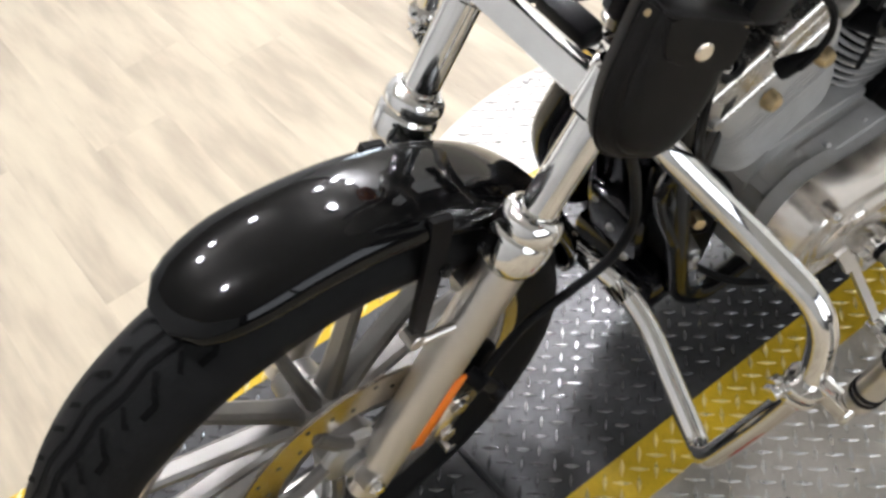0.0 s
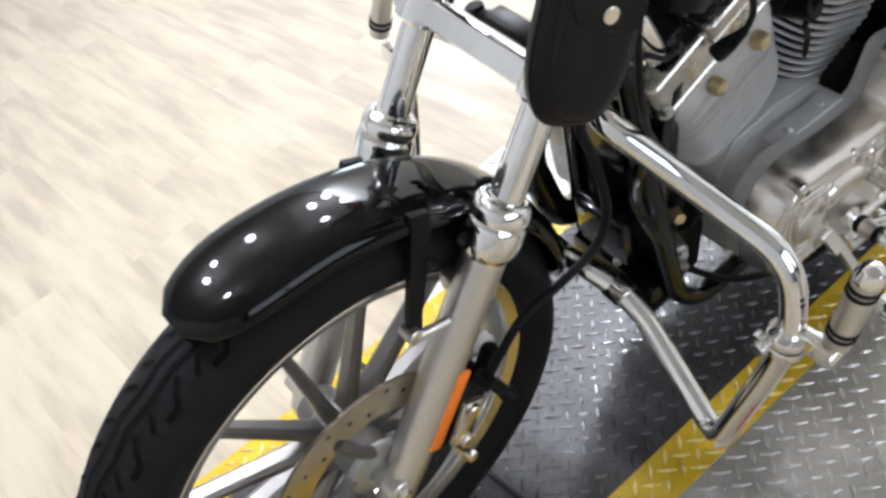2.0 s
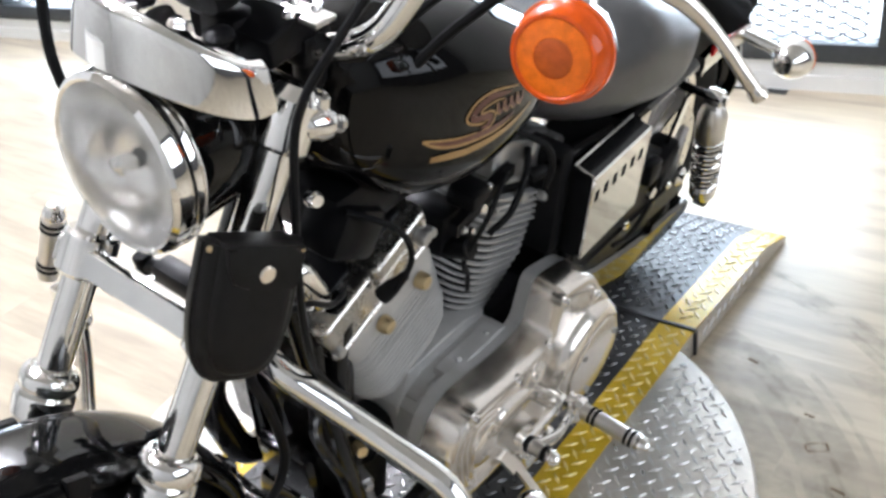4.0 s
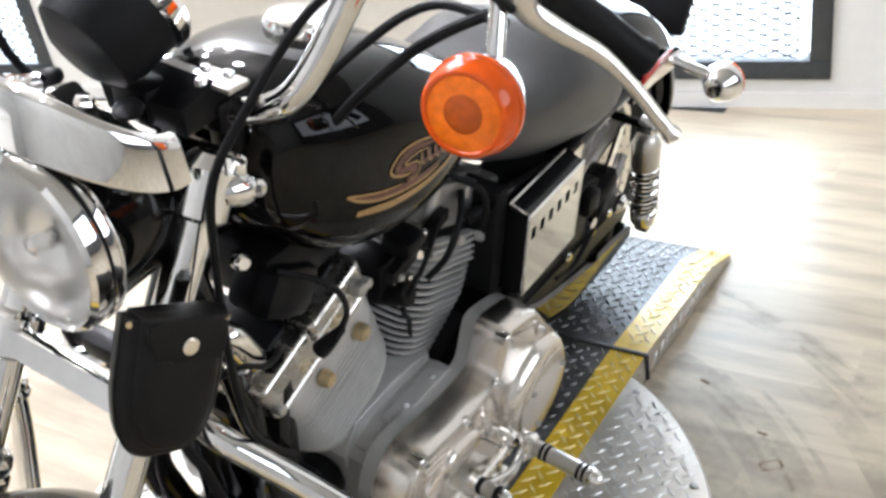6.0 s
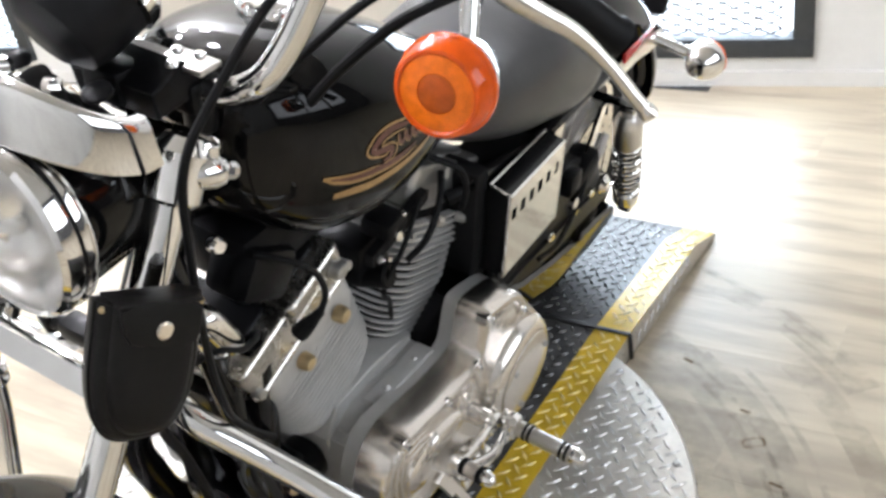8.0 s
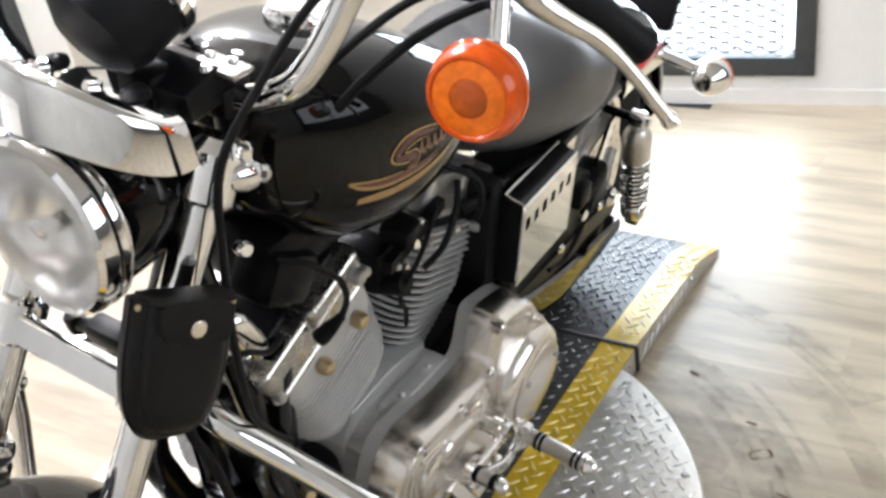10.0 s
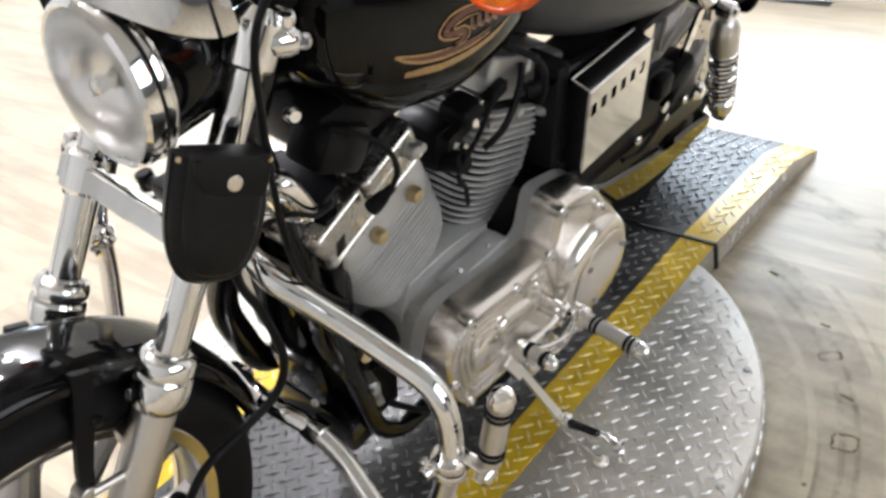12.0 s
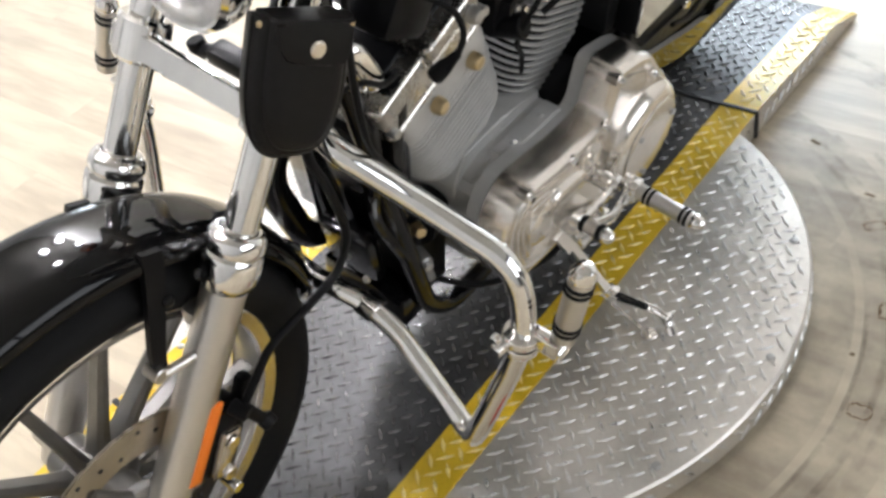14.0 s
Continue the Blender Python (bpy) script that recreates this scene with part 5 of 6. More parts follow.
for sign in (-1, 1):
    M = Matrix.Translation((0, EY + (-0.032 if sign < 0 else 0.034), EZ - 0.012)) @ cyl_frame(sign)
    cyl = group_under("cylinder", moto, "finned silver cylinder of the V-twin")

    def put(nm2, bm, material, label="", angle=35):
        bmesh.ops.transform(bm, matrix=M, verts=bm.verts)
        return part(nm2, bm, material, cyl, label, angle)

    n_f, h0, pitch = (15, 0.118, 0.0108) if sign < 0 else (16, 0.0856, 0.0122)

    def spread(k):
        if sign < 0:
            return 0.07 + 0.026 * min(1, (k + 1) / 8), 0.06 + 0.042 * min(1, (k + 1) / 10) ** 0.7
        return 0.066 + 0.026 * min(1, (k + 1) / 12), 0.05 + 0.038 * min(1, (k + 1) / 12) ** 0.8

    # rear barrel is black: the shade between its fins put into the colour
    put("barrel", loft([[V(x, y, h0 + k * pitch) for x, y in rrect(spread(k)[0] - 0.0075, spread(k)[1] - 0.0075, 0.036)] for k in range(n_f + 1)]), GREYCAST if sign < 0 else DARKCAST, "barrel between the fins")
    for k in range(n_f):
        h, (gx, gy) = h0 + k * pitch, spread(k)
        put("fin", loft([[V(x, y, h + z) for x, y in rrect(gx + e, gy + e, 0.042)] for z, e in ((0, -0.001), (0.0007, 0), (0.0034, 0), (0.0042, -0.001))]), GREYCAST)
    for k in range(5):
        h = 0.282 + k * 0.0115
        put("head_fin", loft([[V(x, y, h + z) for x, y in rrect(0.094 + e, 0.102 + e, 0.035)] for z, e in ((0, -0.001), (0.001, 0), (0.005, 0), (0.006, -0.002))]), GREYCAST)
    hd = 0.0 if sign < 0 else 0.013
    # rear head likewise black, standing in for shade behind its fins
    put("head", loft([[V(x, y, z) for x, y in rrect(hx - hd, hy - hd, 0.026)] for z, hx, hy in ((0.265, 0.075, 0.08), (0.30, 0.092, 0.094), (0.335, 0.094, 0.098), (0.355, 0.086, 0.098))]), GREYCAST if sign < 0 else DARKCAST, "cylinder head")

    def block(y0, y1, hx, z0, z1, e=0.0035, r=0.012):
        cy, hy = (y0 + y1) / 2, (y1 - y0) / 2
        return loft([[V(x, y + cy, z) for x, y in rrect(hx - g, hy - g, r)] for z, g in ((z0, 0.002), (z0 + 0.002, 0), (z1 - e, 0), (z1 - e * 0.3, e * 0.5), (z1, e))])

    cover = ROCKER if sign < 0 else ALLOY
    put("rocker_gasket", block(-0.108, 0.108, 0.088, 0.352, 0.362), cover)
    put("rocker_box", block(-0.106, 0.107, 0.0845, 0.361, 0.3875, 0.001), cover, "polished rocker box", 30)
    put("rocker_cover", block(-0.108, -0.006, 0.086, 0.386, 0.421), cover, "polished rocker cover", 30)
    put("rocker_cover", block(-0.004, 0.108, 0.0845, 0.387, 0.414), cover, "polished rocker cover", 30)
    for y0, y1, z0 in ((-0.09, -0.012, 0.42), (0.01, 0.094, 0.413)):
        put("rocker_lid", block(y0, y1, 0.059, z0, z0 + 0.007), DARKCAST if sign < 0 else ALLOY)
    for y in (-0.098, 0.1):
        put("box_bolt", lathe([(0.0075, -0.02), (0.0075, 0.004), (0.006, 0.006), (0, 0.006)], (0.088, y, 0.37), (1, 0, 0.2), 10, False), ALLOY)
    for x, y, z, mtl in ((0.098, -0.028, 0.335, BRASS if sign < 0 else ALLOY), (0.1, 0.05, 0.33, BRASS if sign < 0 else ALLOY), (0.09, 0.082, 0.387, ALLOY)):
        put("head_bolt", lathe([(0.012, 0), (0.0125, 0.004), (0.0118, 0.011), (0.0095, 0.016), (0.005, 0.018), (0, 0.018)], (x - 0.006, y, z), (1, 0, 0), 14, False), mtl, "brass-coloured head bolt" if sign < 0 else "")
    put("plug_cap", lathe([(0.011, 0), (0.012, 0.006), (0.0105, 0.02), (0.007, 0.034), (0.006, 0.045)], (0.1, -0.018, 0.395) if sign < 0 else (0.09, 0.0, 0.36), (0.5, 0.75, 0.55), 16), PLASTIC, "black plug cap")
M = BIKE
part("plug_lead", tube(curve_pts([(0.118, 0.384, 0.682), (0.122, 0.398, 0.7), (0.122, 0.41, 0.722), (0.118, 0.4, 0.757), (0.105, 0.375, 0.787), (0.07, 0.35, 0.8)], 6), 0.0042, 8), PLASTIC, moto, "black plug lead")
part("plug_lead", tube(curve_pts([(0.122, 0.745, 0.64), (0.13, 0.74, 0.68), (0.12, 0.73, 0.72), (0.07, 0.70, 0.745)], 6), 0.0055, 8), PLASTIC, moto, "black plug lead")
part("carburettor", merge(box((0.03, 0.58, 0.63), (0.09, 0.06, 0.08), 0.02), rod((0.05, 0.575, 0.6), (0.105, 0.578, 0.62), 0.018), box((0.08, 0.6, 0.69), (0.05, 0.05, 0.03), 0.008)), DARKCAST, moto, "black intake between the cylinders")
part("fuel_tap", merge(rod((0.095, 0.612, 0.668), (0.1, 0.618, 0.705), 0.005), rod((0.085, 0.6, 0.672), (0.108, 0.598, 0.678), 0.007), rod((0.098, 0.64, 0.672), (0.1, 0.652, 0.695), 0.0035)), CHROME, moto, "chrome tap")
for k in range(5):
    part("fastener", lathe([(0.006, 0), (0.006, 0.004), (0.004, 0.007), (0, 0.007)], (0.098, 0.56 + 0.021 * k, 0.66 - 0.014 * (k % 3)), (1, -0.2, 0.4), 6, False), CHROME if k % 2 else ALLOY, moto)
part("throttle_cable", tube(curve_pts([(0.1, 0.66, 0.7), (0.112, 0.6, 0.66), (0.1, 0.57, 0.6), (0.09, 0.6, 0.55), (0.08, 0.62, 0.5)], 6), 0.004, 8), PLASTIC, moto, "black hose")
part("vent_hose", tube(curve_pts([(0.09, 0.735, 0.70), (0.11, 0.70, 0.68), (0.115, 0.66, 0.64), (0.1, 0.63, 0.61)], 6), 0.0055, 10), PLASTIC, moto, "black hose")
part("coil_bracket", loft([[V(x, 0.684 + (0.545 - 0.684) * f, 0.694 + (0.665 - 0.694) * f + w * u) for x, u in ((0.085, -1), (0.1, -1), (0.1, 1), (0.085, 1))] for f, w in ((0, 0.008), (0.4, 0.012), (1, 0.01))]), DARKCAST, moto, "black bracket beside the intake")
part("crankcase", prism([(0.45, 0.26), (0.44, 0.36), (0.46, 0.412), (0.50, 0.432), (0.66, 0.424), (0.672, 0.34), (0.74, 0.27), (0.80, 0.23), (0.78, 0.19), (0.50, 0.19)], -0.11, 0.112, 0.004), GREYCAST, moto, "silver crankcase", 30)
part("cylinder_base", merge(prism([(0.44, 0.40), (0.465, 0.45), (0.56, 0.455), (0.62, 0.445), (0.662, 0.436), (0.67, 0.3), (0.45, 0.3)], -0.08, 0.09, 0.004), prism([(0.47, 0.34), (0.47, 0.41), (0.51, 0.436), (0.64, 0.432), (0.66, 0.426), (0.67, 0.34)], 0.104, 0.134, 0.003), prism([(0.455, 0.24), (0.44, 0.34), (0.445, 0.40), (0.475, 0.42), (0.51, 0.43), (0.66, 0.422), (0.672, 0.36), (0.69, 0.24)], 0.06, 0.118, 0.004)), GREYCAST, moto, "silver engine casting", 30)
for y, z in ((0.515, 0.418), (0.545, 0.435), (0.62, 0.43)):
    part("case_bolt", lathe([(0.006, -0.004), (0.006, 0.002), (0.004, 0.004), (0, 0.004)], (0.122, y, z), (0.7, 0, 0.7), 8, False), ALLOY, moto)
# added black block, stands in for the dark gap behind the rear cylinder
part("gap_filler", prism([(0.675, 0.24), (0.675, 0.36), (0.70, 0.385), (0.80, 0.40), (0.84, 0.36), (0.84, 0.24)], -0.09, 0.085, 0.01), DARKCAST, moto, "added black block that darkens the gap behind the cylinder", 30)
part("front_case", prism([(0.37, 0.18), (0.36, 0.3), (0.375, 0.38), (0.40, 0.40), (0.43, 0.36), (0.45, 0.28), (0.45, 0.18)], -0.1, 0.075, 0.014), DARKCAST, moto, "black front of the engine case", 30)

# primary cover
pc = group_under("primary_cover", moto, "polished alloy primary cover")
def chaikin(pts, n=2):
    """A closed outline with its corners cut round."""
    for _ in range(n):
        out = []
        for a, b in zip(pts, pts[1:] + pts[:1]):
            out += [(a[0] * 0.78 + b[0] * 0.22, a[1] * 0.78 + b[1] * 0.22), (a[0] * 0.22 + b[0] * 0.78, a[1] * 0.22 + b[1] * 0.78)]
        pts = out
    return pts


def inset(pts, d):
    """A closed outline moved inwards by d (outwards where d is negative)."""
    n = len(pts)
    area = sum(pts[k][0] * pts[(k + 1) % n][1] - pts[(k + 1) % n][0] * pts[k][1] for k in range(n))
    out = []
    for k in range(n):
        (ay, az), (by, bz) = pts[k - 1], pts[(k + 1) % n]
        ty, tz = by - ay, bz - az
        q = math.hypot(ty, tz) or 1.0
        g = d if area > 0 else -d
        out.append((pts[k][0] - tz / q * g, pts[k][1] + ty / q * g))
    return out


COVER = chaikin([(0.455, 0.25), (0.432, 0.285), (0.415, 0.365), (0.43, 0.42), (0.463, 0.446), (0.522, 0.438), (0.582, 0.424), (0.668, 0.42), (0.684, 0.432), (0.692, 0.474), (0.699, 0.50), (0.715, 0.503), (0.808, 0.475), (0.842, 0.425), (0.888, 0.375), (0.918, 0.32), (0.924, 0.275), (0.905, 0.22), (0.86, 0.187), (0.80, 0.182), (0.72, 0.205), (0.60, 0.222), (0.50, 0.232)])
part("case_flange", loft([[V(x, y, z) for y, z in inset(COVER, g)] for x, g in ((0.126, 0.002), (0.1265, -0.0025), (0.1495, -0.0025), (0.151, -0.001))]), GREYCAST, pc, "silver crankcase flange", 15)
part("flank", loft([[V(x, y, z) for y, z in inset(COVER, g)] for x, g in ((0.15, -0.005), (0.166, -0.0035), (0.19, -0.0005), (0.1985, 0.0015), (0.2035, 0.005), (0.2045, 0.009), (0.2045, 0.013), (0.2005, 0.0155), (0.1995, 0.018))]), POLISHED, pc, "brushed alloy side and rim of the cover", 22)
for g, r in ((0.030, 0.0052), (0.044, 0.0052), (0.058, 0.005)):
    ring = inset(COVER, g)
    low = min(range(len(ring)), key=lambda k: abs(ring[k][0] - 0.6) + (1 if ring[k][1] > 0.33 else 0))
    high = min(range(len(ring)), key=lambda k: abs(ring[k][0] - 0.62) + (1 if ring[k][1] < 0.33 else 0))
    run = [ring[k % len(ring)] for k in range(low, low + (high - low) % len(ring) + 1)]
    run = run if min(y for y, z in run) < 0.52 else [ring[k % len(ring)] for k in range(high, high + (low - high) % len(ring) + 1)]
    part("ridge", tube([V(0.1985, y, z) for y, z in run], r, 8, [r * min(1.0, 0.15 + 5 * min(k, len(run) - 1 - k) / len(run)) for k in range(len(run))]), POLISHED, pc, "stepped ridge round the front of the cover")
part("front_dome", lathe([(0.04, 0.0), (0.038, 0.007), (0.03, 0.012), (0.015, 0.0145), (0, 0.015)], (0.198, 0.515, 0.335), (1, 0, 0), 40, False), POLISHED, pc)
part("boss", loft([[V(x, y, z) for y, z in hull_outline([(0.555, 0.352, r), (0.612, 0.348, r * 0.8)])] for x, r in ((0.196, 0.026), (0.206, 0.023), (0.211, 0.017), (0.212, 0.01))]), POLISHED, pc, "rounded boss", 40)
part("clutch_bulge", lathe([(0.106, -0.006), (0.104, 0.004), (0.098, 0.016), (0.0885, 0.0235), (0.0835, 0.025), (0.082, 0.0225), (0, 0.0225)], (0.198, 0.822, 0.283), (1, 0, 0), 64, False), POLISHED, pc, "round bulge over the clutch")
part("derby_cover", lathe([(0.0805, 0.0), (0.0805, 0.006), (0.078, 0.0085), (0.074, 0.0095), (0.03, 0.0105), (0, 0.0105)], (0.2195, 0.822, 0.283), (1, 0, 0), 56, False), POLISHED, pc, "round polished inspection cover")
part("chain_cover", lathe([(0.031, -0.002), (0.031, 0.003), (0.0285, 0.005), (0.026, 0.003), (0.02, 0.003), (0.011, 0.004), (0.01, 0.008), (0, 0.009)], (0.2, 0.647, 0.368), (1, 0, 0), 32, False), POLISHED, pc, "small round inspection cap")
for y, z in ((0.703, 0.488), (0.676, 0.412), (0.584, 0.412), (0.466, 0.436), (0.826, 0.416), (0.43, 0.33), (0.47, 0.253), (0.62, 0.23), (0.73, 0.213), (0.906, 0.30)):
    part("bolt_boss", lathe([(0.0115, -0.02), (0.0115, 0.0), (0.010, 0.0015), (0, 0.0015)], (0.2035, y, z), (1, 0, 0), 16, False), POLISHED, pc)
    part("cover_bolt", lathe([(0.0066, -0.004), (0.0066, 0.006), (0.0056, 0.0075), (0.0036, 0.0075), (0.0036, 0.004), (0, 0.004)], (0.2035, y, z), (1, 0, 0), 12, False), CHROME, pc)
    # black disc in each bolt head, the socket's shade as colour
    part("bolt_socket", lathe([(0.0034, 0), (0.0034, 0.0008), (0, 0.0008)], (0.2078, y, z), (1, 0, 0), 6, False), DARKCAST, pc)
for k in range(3):
    a = radians(20 + 120 * k)
    part("derby_screw", lathe([(0.006, 0), (0.006, 0.003), (0, 0.004)], (0.2295, 0.822 + 0.066 * math.cos(a), 0.283 + 0.066 * math.sin(a)), (1, 0, 0), 10, False), ALLOY, pc)


# pegs with rubber rings
def peg(name, a, b, r, label, parent=None):
    a, b = Vector(a), Vector(b)
    d, L = (b - a).normalized(), (b - a).length
    g = group_under(name, moto, label)
    part("barrel", lathe([(0, 0), (r * 0.8, 0), (r, r * 0.15), (r, L - r * 0.3), (r * 0.85, L - r * 0.1), (0, L)], a, d, 24, False), BRUSHED, g)
    for f in (0.16, 0.24, 0.76, 0.84):
        part("rubber_ring", lathe([(r, -0.003), (r * 1.1, -0.002), (r * 1.1, 0.002), (r, 0.003)], a + d * L * f, d, 24), PLASTIC, g)
    part("end_cap", lathe([(r * 0.98, -0.012), (r * 1.05, -0.008), (r * 1.05, -0.002), (r * 0.8, 0.008), (r * 0.4, 0.012), (0, 0.012)], b, d, 12, False), CHROME, g, "faceted chrome cap")
    return g


peg("footpeg", (0.275, 0.69, 0.303), (0.386, 0.678, 0.312), 0.0135, "chrome rider footpeg with rubber rings")
part("footpeg_bracket", tube(curve_pts([(0.15, 0.73, 0.26), (0.22, 0.715, 0.275), (0.272, 0.69, 0.302)], 5), 0.011, 12), CHROME, moto)
peg("shift_peg", (0.245, 0.556, 0.332), (0.296, 0.548, 0.340), 0.0125, "chrome shift lever peg")
part("shift_lever", merge(tube(curve_pts([(0.232, 0.68, 0.298), (0.24, 0.645, 0.308), (0.244, 0.60, 0.322), (0.245, 0.556, 0.332)], 5), 0.0078, 10), rod((0.2, 0.68, 0.297), (0.242, 0.68, 0.298), 0.014), box((0.236, 0.68, 0.298), (0.018, 0.03, 0.034), 0.006), rod((0.234, 0.556, 0.331), (0.25, 0.554, 0.333), 0.013)), CHROME, moto, "chrome shift lever")
part("shift_rod", merge(tube(curve_pts([(0.24, 0.72, 0.292), (0.255, 0.69, 0.296), (0.262, 0.64, 0.29), (0.25, 0.585, 0.305), (0.248, 0.565, 0.322)], 6), 0.0048, 8), tube(curve_pts([(0.25, 0.70, 0.27), (0.258, 0.65, 0.262), (0.245, 0.60, 0.265)], 5), 0.006, 8)), CHROME, moto, "thin chrome linkage rod")
part("peg_mount", merge(box((0.262, 0.697, 0.292), (0.026, 0.034, 0.04), 0.008), rod((0.262, 0.672, 0.283), (0.262, 0.722, 0.283), 0.008, 12), box((0.215, 0.64, 0.225), (0.05, 0.09, 0.03), 0.008)), CHROME, moto, "chrome footpeg clevis")
INV = BIKE.inverted()
stand = group_under("kickstand", moto, "chrome side stand resting on the turntable")


def strap(a, b, w, t):
    """A flat bar from a to b, w wide and t thick."""
    a, b = INV @ V(*a), INV @ V(*b)
    d = (b - a).normalized()
    side = d.cross(V(1, 0, 0)).normalized()
    up = side.cross(d)
    return loft([[p + side * (u * w / 2) + up * (v * t / 2) for u, v in ((-1, -1), (1, -1), (1, 1), (-1, 1))] for p in (a, a + (b - a) * 0.5, b)])


part("leg", merge(strap((0.216, 0.584, 0.19), (0.264, 0.617, 0.062), 0.014, 0.009), strap((0.21, 0.572, 0.205), (0.224, 0.583, 0.17), 0.02, 0.010)), BRUSHED, stand, "flat alloy arm")
part("hinge", merge(box(INV @ V(0.268, 0.62, 0.05), (0.024, 0.028, 0.03), 0.005), rod(INV @ V(0.262, 0.604, 0.05), INV @ V(0.262, 0.637, 0.052), 0.008, 12)), CHROME, stand)
part("foot", merge(tube(curve_pts([INV @ V(0.272, 0.622, 0.045), INV @ V(0.305, 0.634, 0.036), INV @ V(0.34, 0.64, 0.028), INV @ V(0.366, 0.636, 0.02), INV @ V(0.374, 0.628, 0.008)], 6), 0.0075, 10, None), rod(INV @ V(0.372, 0.63, 0.014), INV @ V(0.382, 0.622, 0.003), 0.009, 10), rod(INV @ V(0.366, 0.626, 0.022), INV @ V(0.366, 0.648, 0.022), 0.006, 10)), CHROME, stand, "bent chrome foot")
part("foot_plate", merge(strap((0.276, 0.616, 0.032), (0.352, 0.604, 0.006), 0.026, 0.005), rod(INV @ V(0.35, 0.604, 0.003), INV @ V(0.35, 0.604, 0.012), 0.014, 18)), POLISHED, stand, "flat polished plate")
part("stand_spring", tube([INV @ (V(0.278, 0.624, 0.05) + V(0.05, 0.008, -0.012) * (k / 60)) + V(0.006 * math.cos(k * 0.9), 0.006 * math.sin(k * 0.9), 0) for k in range(61)], 0.0022, 6), DARKCAST, stand, "dark return spring")
part("stand_bracket", box((0.12, 0.67, 0.185), (0.08, 0.08, 0.04), 0.01), FRAME, moto)

# engine guard with its raised pegs
GX = [(0.0, 0.215, 0.72), (0.03, 0.21, 0.718), (0.098, 0.19, 0.695), (0.2, 0.237, 0.62), (0.318, 0.252, 0.585), (0.345, 0.24, 0.5), (0.338, 0.232, 0.42), (0.312, 0.19, 0.262), (0.29, 0.215, 0.215), (0.13, 0.249, 0.293), (0.08, 0.248, 0.315), (0.03, 0.232, 0.335), (0.0, 0.228, 0.338)]
for s in (1, -1):
    part("engine_guard", tube(round_path([V(s * x, y, z) for x, y, z in GX], 0.055, 6), 0.0158, 16), CHROME, moto, "chrome engine guard bar")
    part("guard_clamp", merge(*[lathe([(0.0165, -0.007), (0.0225, -0.007), (0.024, -0.004), (0.024, 0.004), (0.0225, 0.007), (0.0165, 0.007)], (s * 0.342, 0.236, z), (0.08 * s, 0.08, 1), 24) for z in (0.468, 0.486)], box((s * 0.368, 0.243, 0.49), (0.05, 0.02, 0.028), 0.004), rod((s * 0.388, 0.238, 0.478), (s * 0.388, 0.262, 0.478), 0.011), rod((s * 0.328, 0.2, 0.478), (s * 0.33, 0.224, 0.478), 0.009), *[rod((s * 0.322, 0.205, z), (s * 0.322, 0.216, z), 0.007, 8) for z in (0.466, 0.489)]), CHROME, moto, "chrome peg clamp")
    peg("highway_peg", *(((0.391, 0.25, 0.508), (0.397, 0.26, 0.628)) if s > 0 else ((-0.403, 0.243, 0.511), (-0.376, 0.261, 0.633))), 0.0158, "raised chrome highway peg")
    part("guard_clamp", lathe([(0.016, -0.014), (0.021, -0.014), (0.021, 0.014), (0.016, 0.014)], (s * 0.083, 0.248, 0.312), (1, 0, -0.2 * s), 20), CHROME, moto)
    # frame
    part("frame_tube", tube(round_path([(s * 0.015, 0.27, 0.84), (s * 0.055, 0.29, 0.62), (s * 0.095, 0.365, 0.2), (s * 0.1, 0.42, 0.145), (s * 0.1, 0.8, 0.15), (s * 0.1, 0.9, 0.3), (s * 0.1, 0.92, 0.6)], 0.06), 0.0165, 14), FRAME, moto, "gloss black frame tube")
part("backbone", tube(round_path([(0, 0.27, 0.88), (0, 0.45, 0.82), (0, 0.85, 0.66)], 0.08), 0.022, 14), FRAME, moto)
reg = group_under("regulator", moto, "black regulator between the frame tubes")
part("block", box((0.0, 0.31, 0.33), (0.1, 0.03, 0.11), 0.012, Matrix.Rotation(radians(10), 4, "X")), FRAME, reg)
part("cover_plate", box((-0.062, 0.34, 0.435), (0.16, 0.03, 0.25), 0.012, Matrix.Rotation(radians(8), 4, "X")), FRAME, reg, "glossy black cover plate")
for k in range(3):
    part("bolt", lathe([(0.006, 0), (0.006, 0.003), (0.003, 0.006), (0, 0.006)], (-0.03 + 0.035 * k, 0.292, 0.36 - 0.03 * k), (0, -1, 0.1), 10, False), ALLOY, reg)
part("wiring_loom", tube(curve_pts([(0.05, 0.31, 0.66), (0.075, 0.29, 0.56), (0.06, 0.30, 0.45), (0.085, 0.33, 0.35), (0.07, 0.37, 0.26)], 6), 0.010, 10), FRAME, moto, "black sleeved wiring")
part("front_mount", box((0.0, 0.35, 0.20), (0.17, 0.06, 0.07), 0.012), FRAME, moto, "black engine mount")
part("mount_plate", box((0.055, 0.335, 0.55), (0.06, 0.04, 0.26), 0.012), FRAME, moto, "black engine mount")
part("lower_hose", tube(curve_pts([(0.06, 0.41, 0.2), (0.13, 0.47, 0.17), (0.19, 0.56, 0.19), (0.2, 0.62, 0.22)], 6), 0.006, 8), PLASTIC, moto, "black hose")
part("oil_filter", lathe([(0, 0), (0.034, 0), (0.038, 0.006), (0.038, 0.08), (0, 0.085)], (0.045, 0.46, 0.335), (0.15, -1, 0.25), 28, False), DARKCAST, moto, "black oil filter")
part("drain_plug", lathe([(0.0105, -0.01), (0.0105, 0.004), (0.0085, 0.009), (0, 0.01)], (0.088, 0.358, 0.384), (1, -0.5, 0.3), 6, False), BRASS, moto, "brass plug")
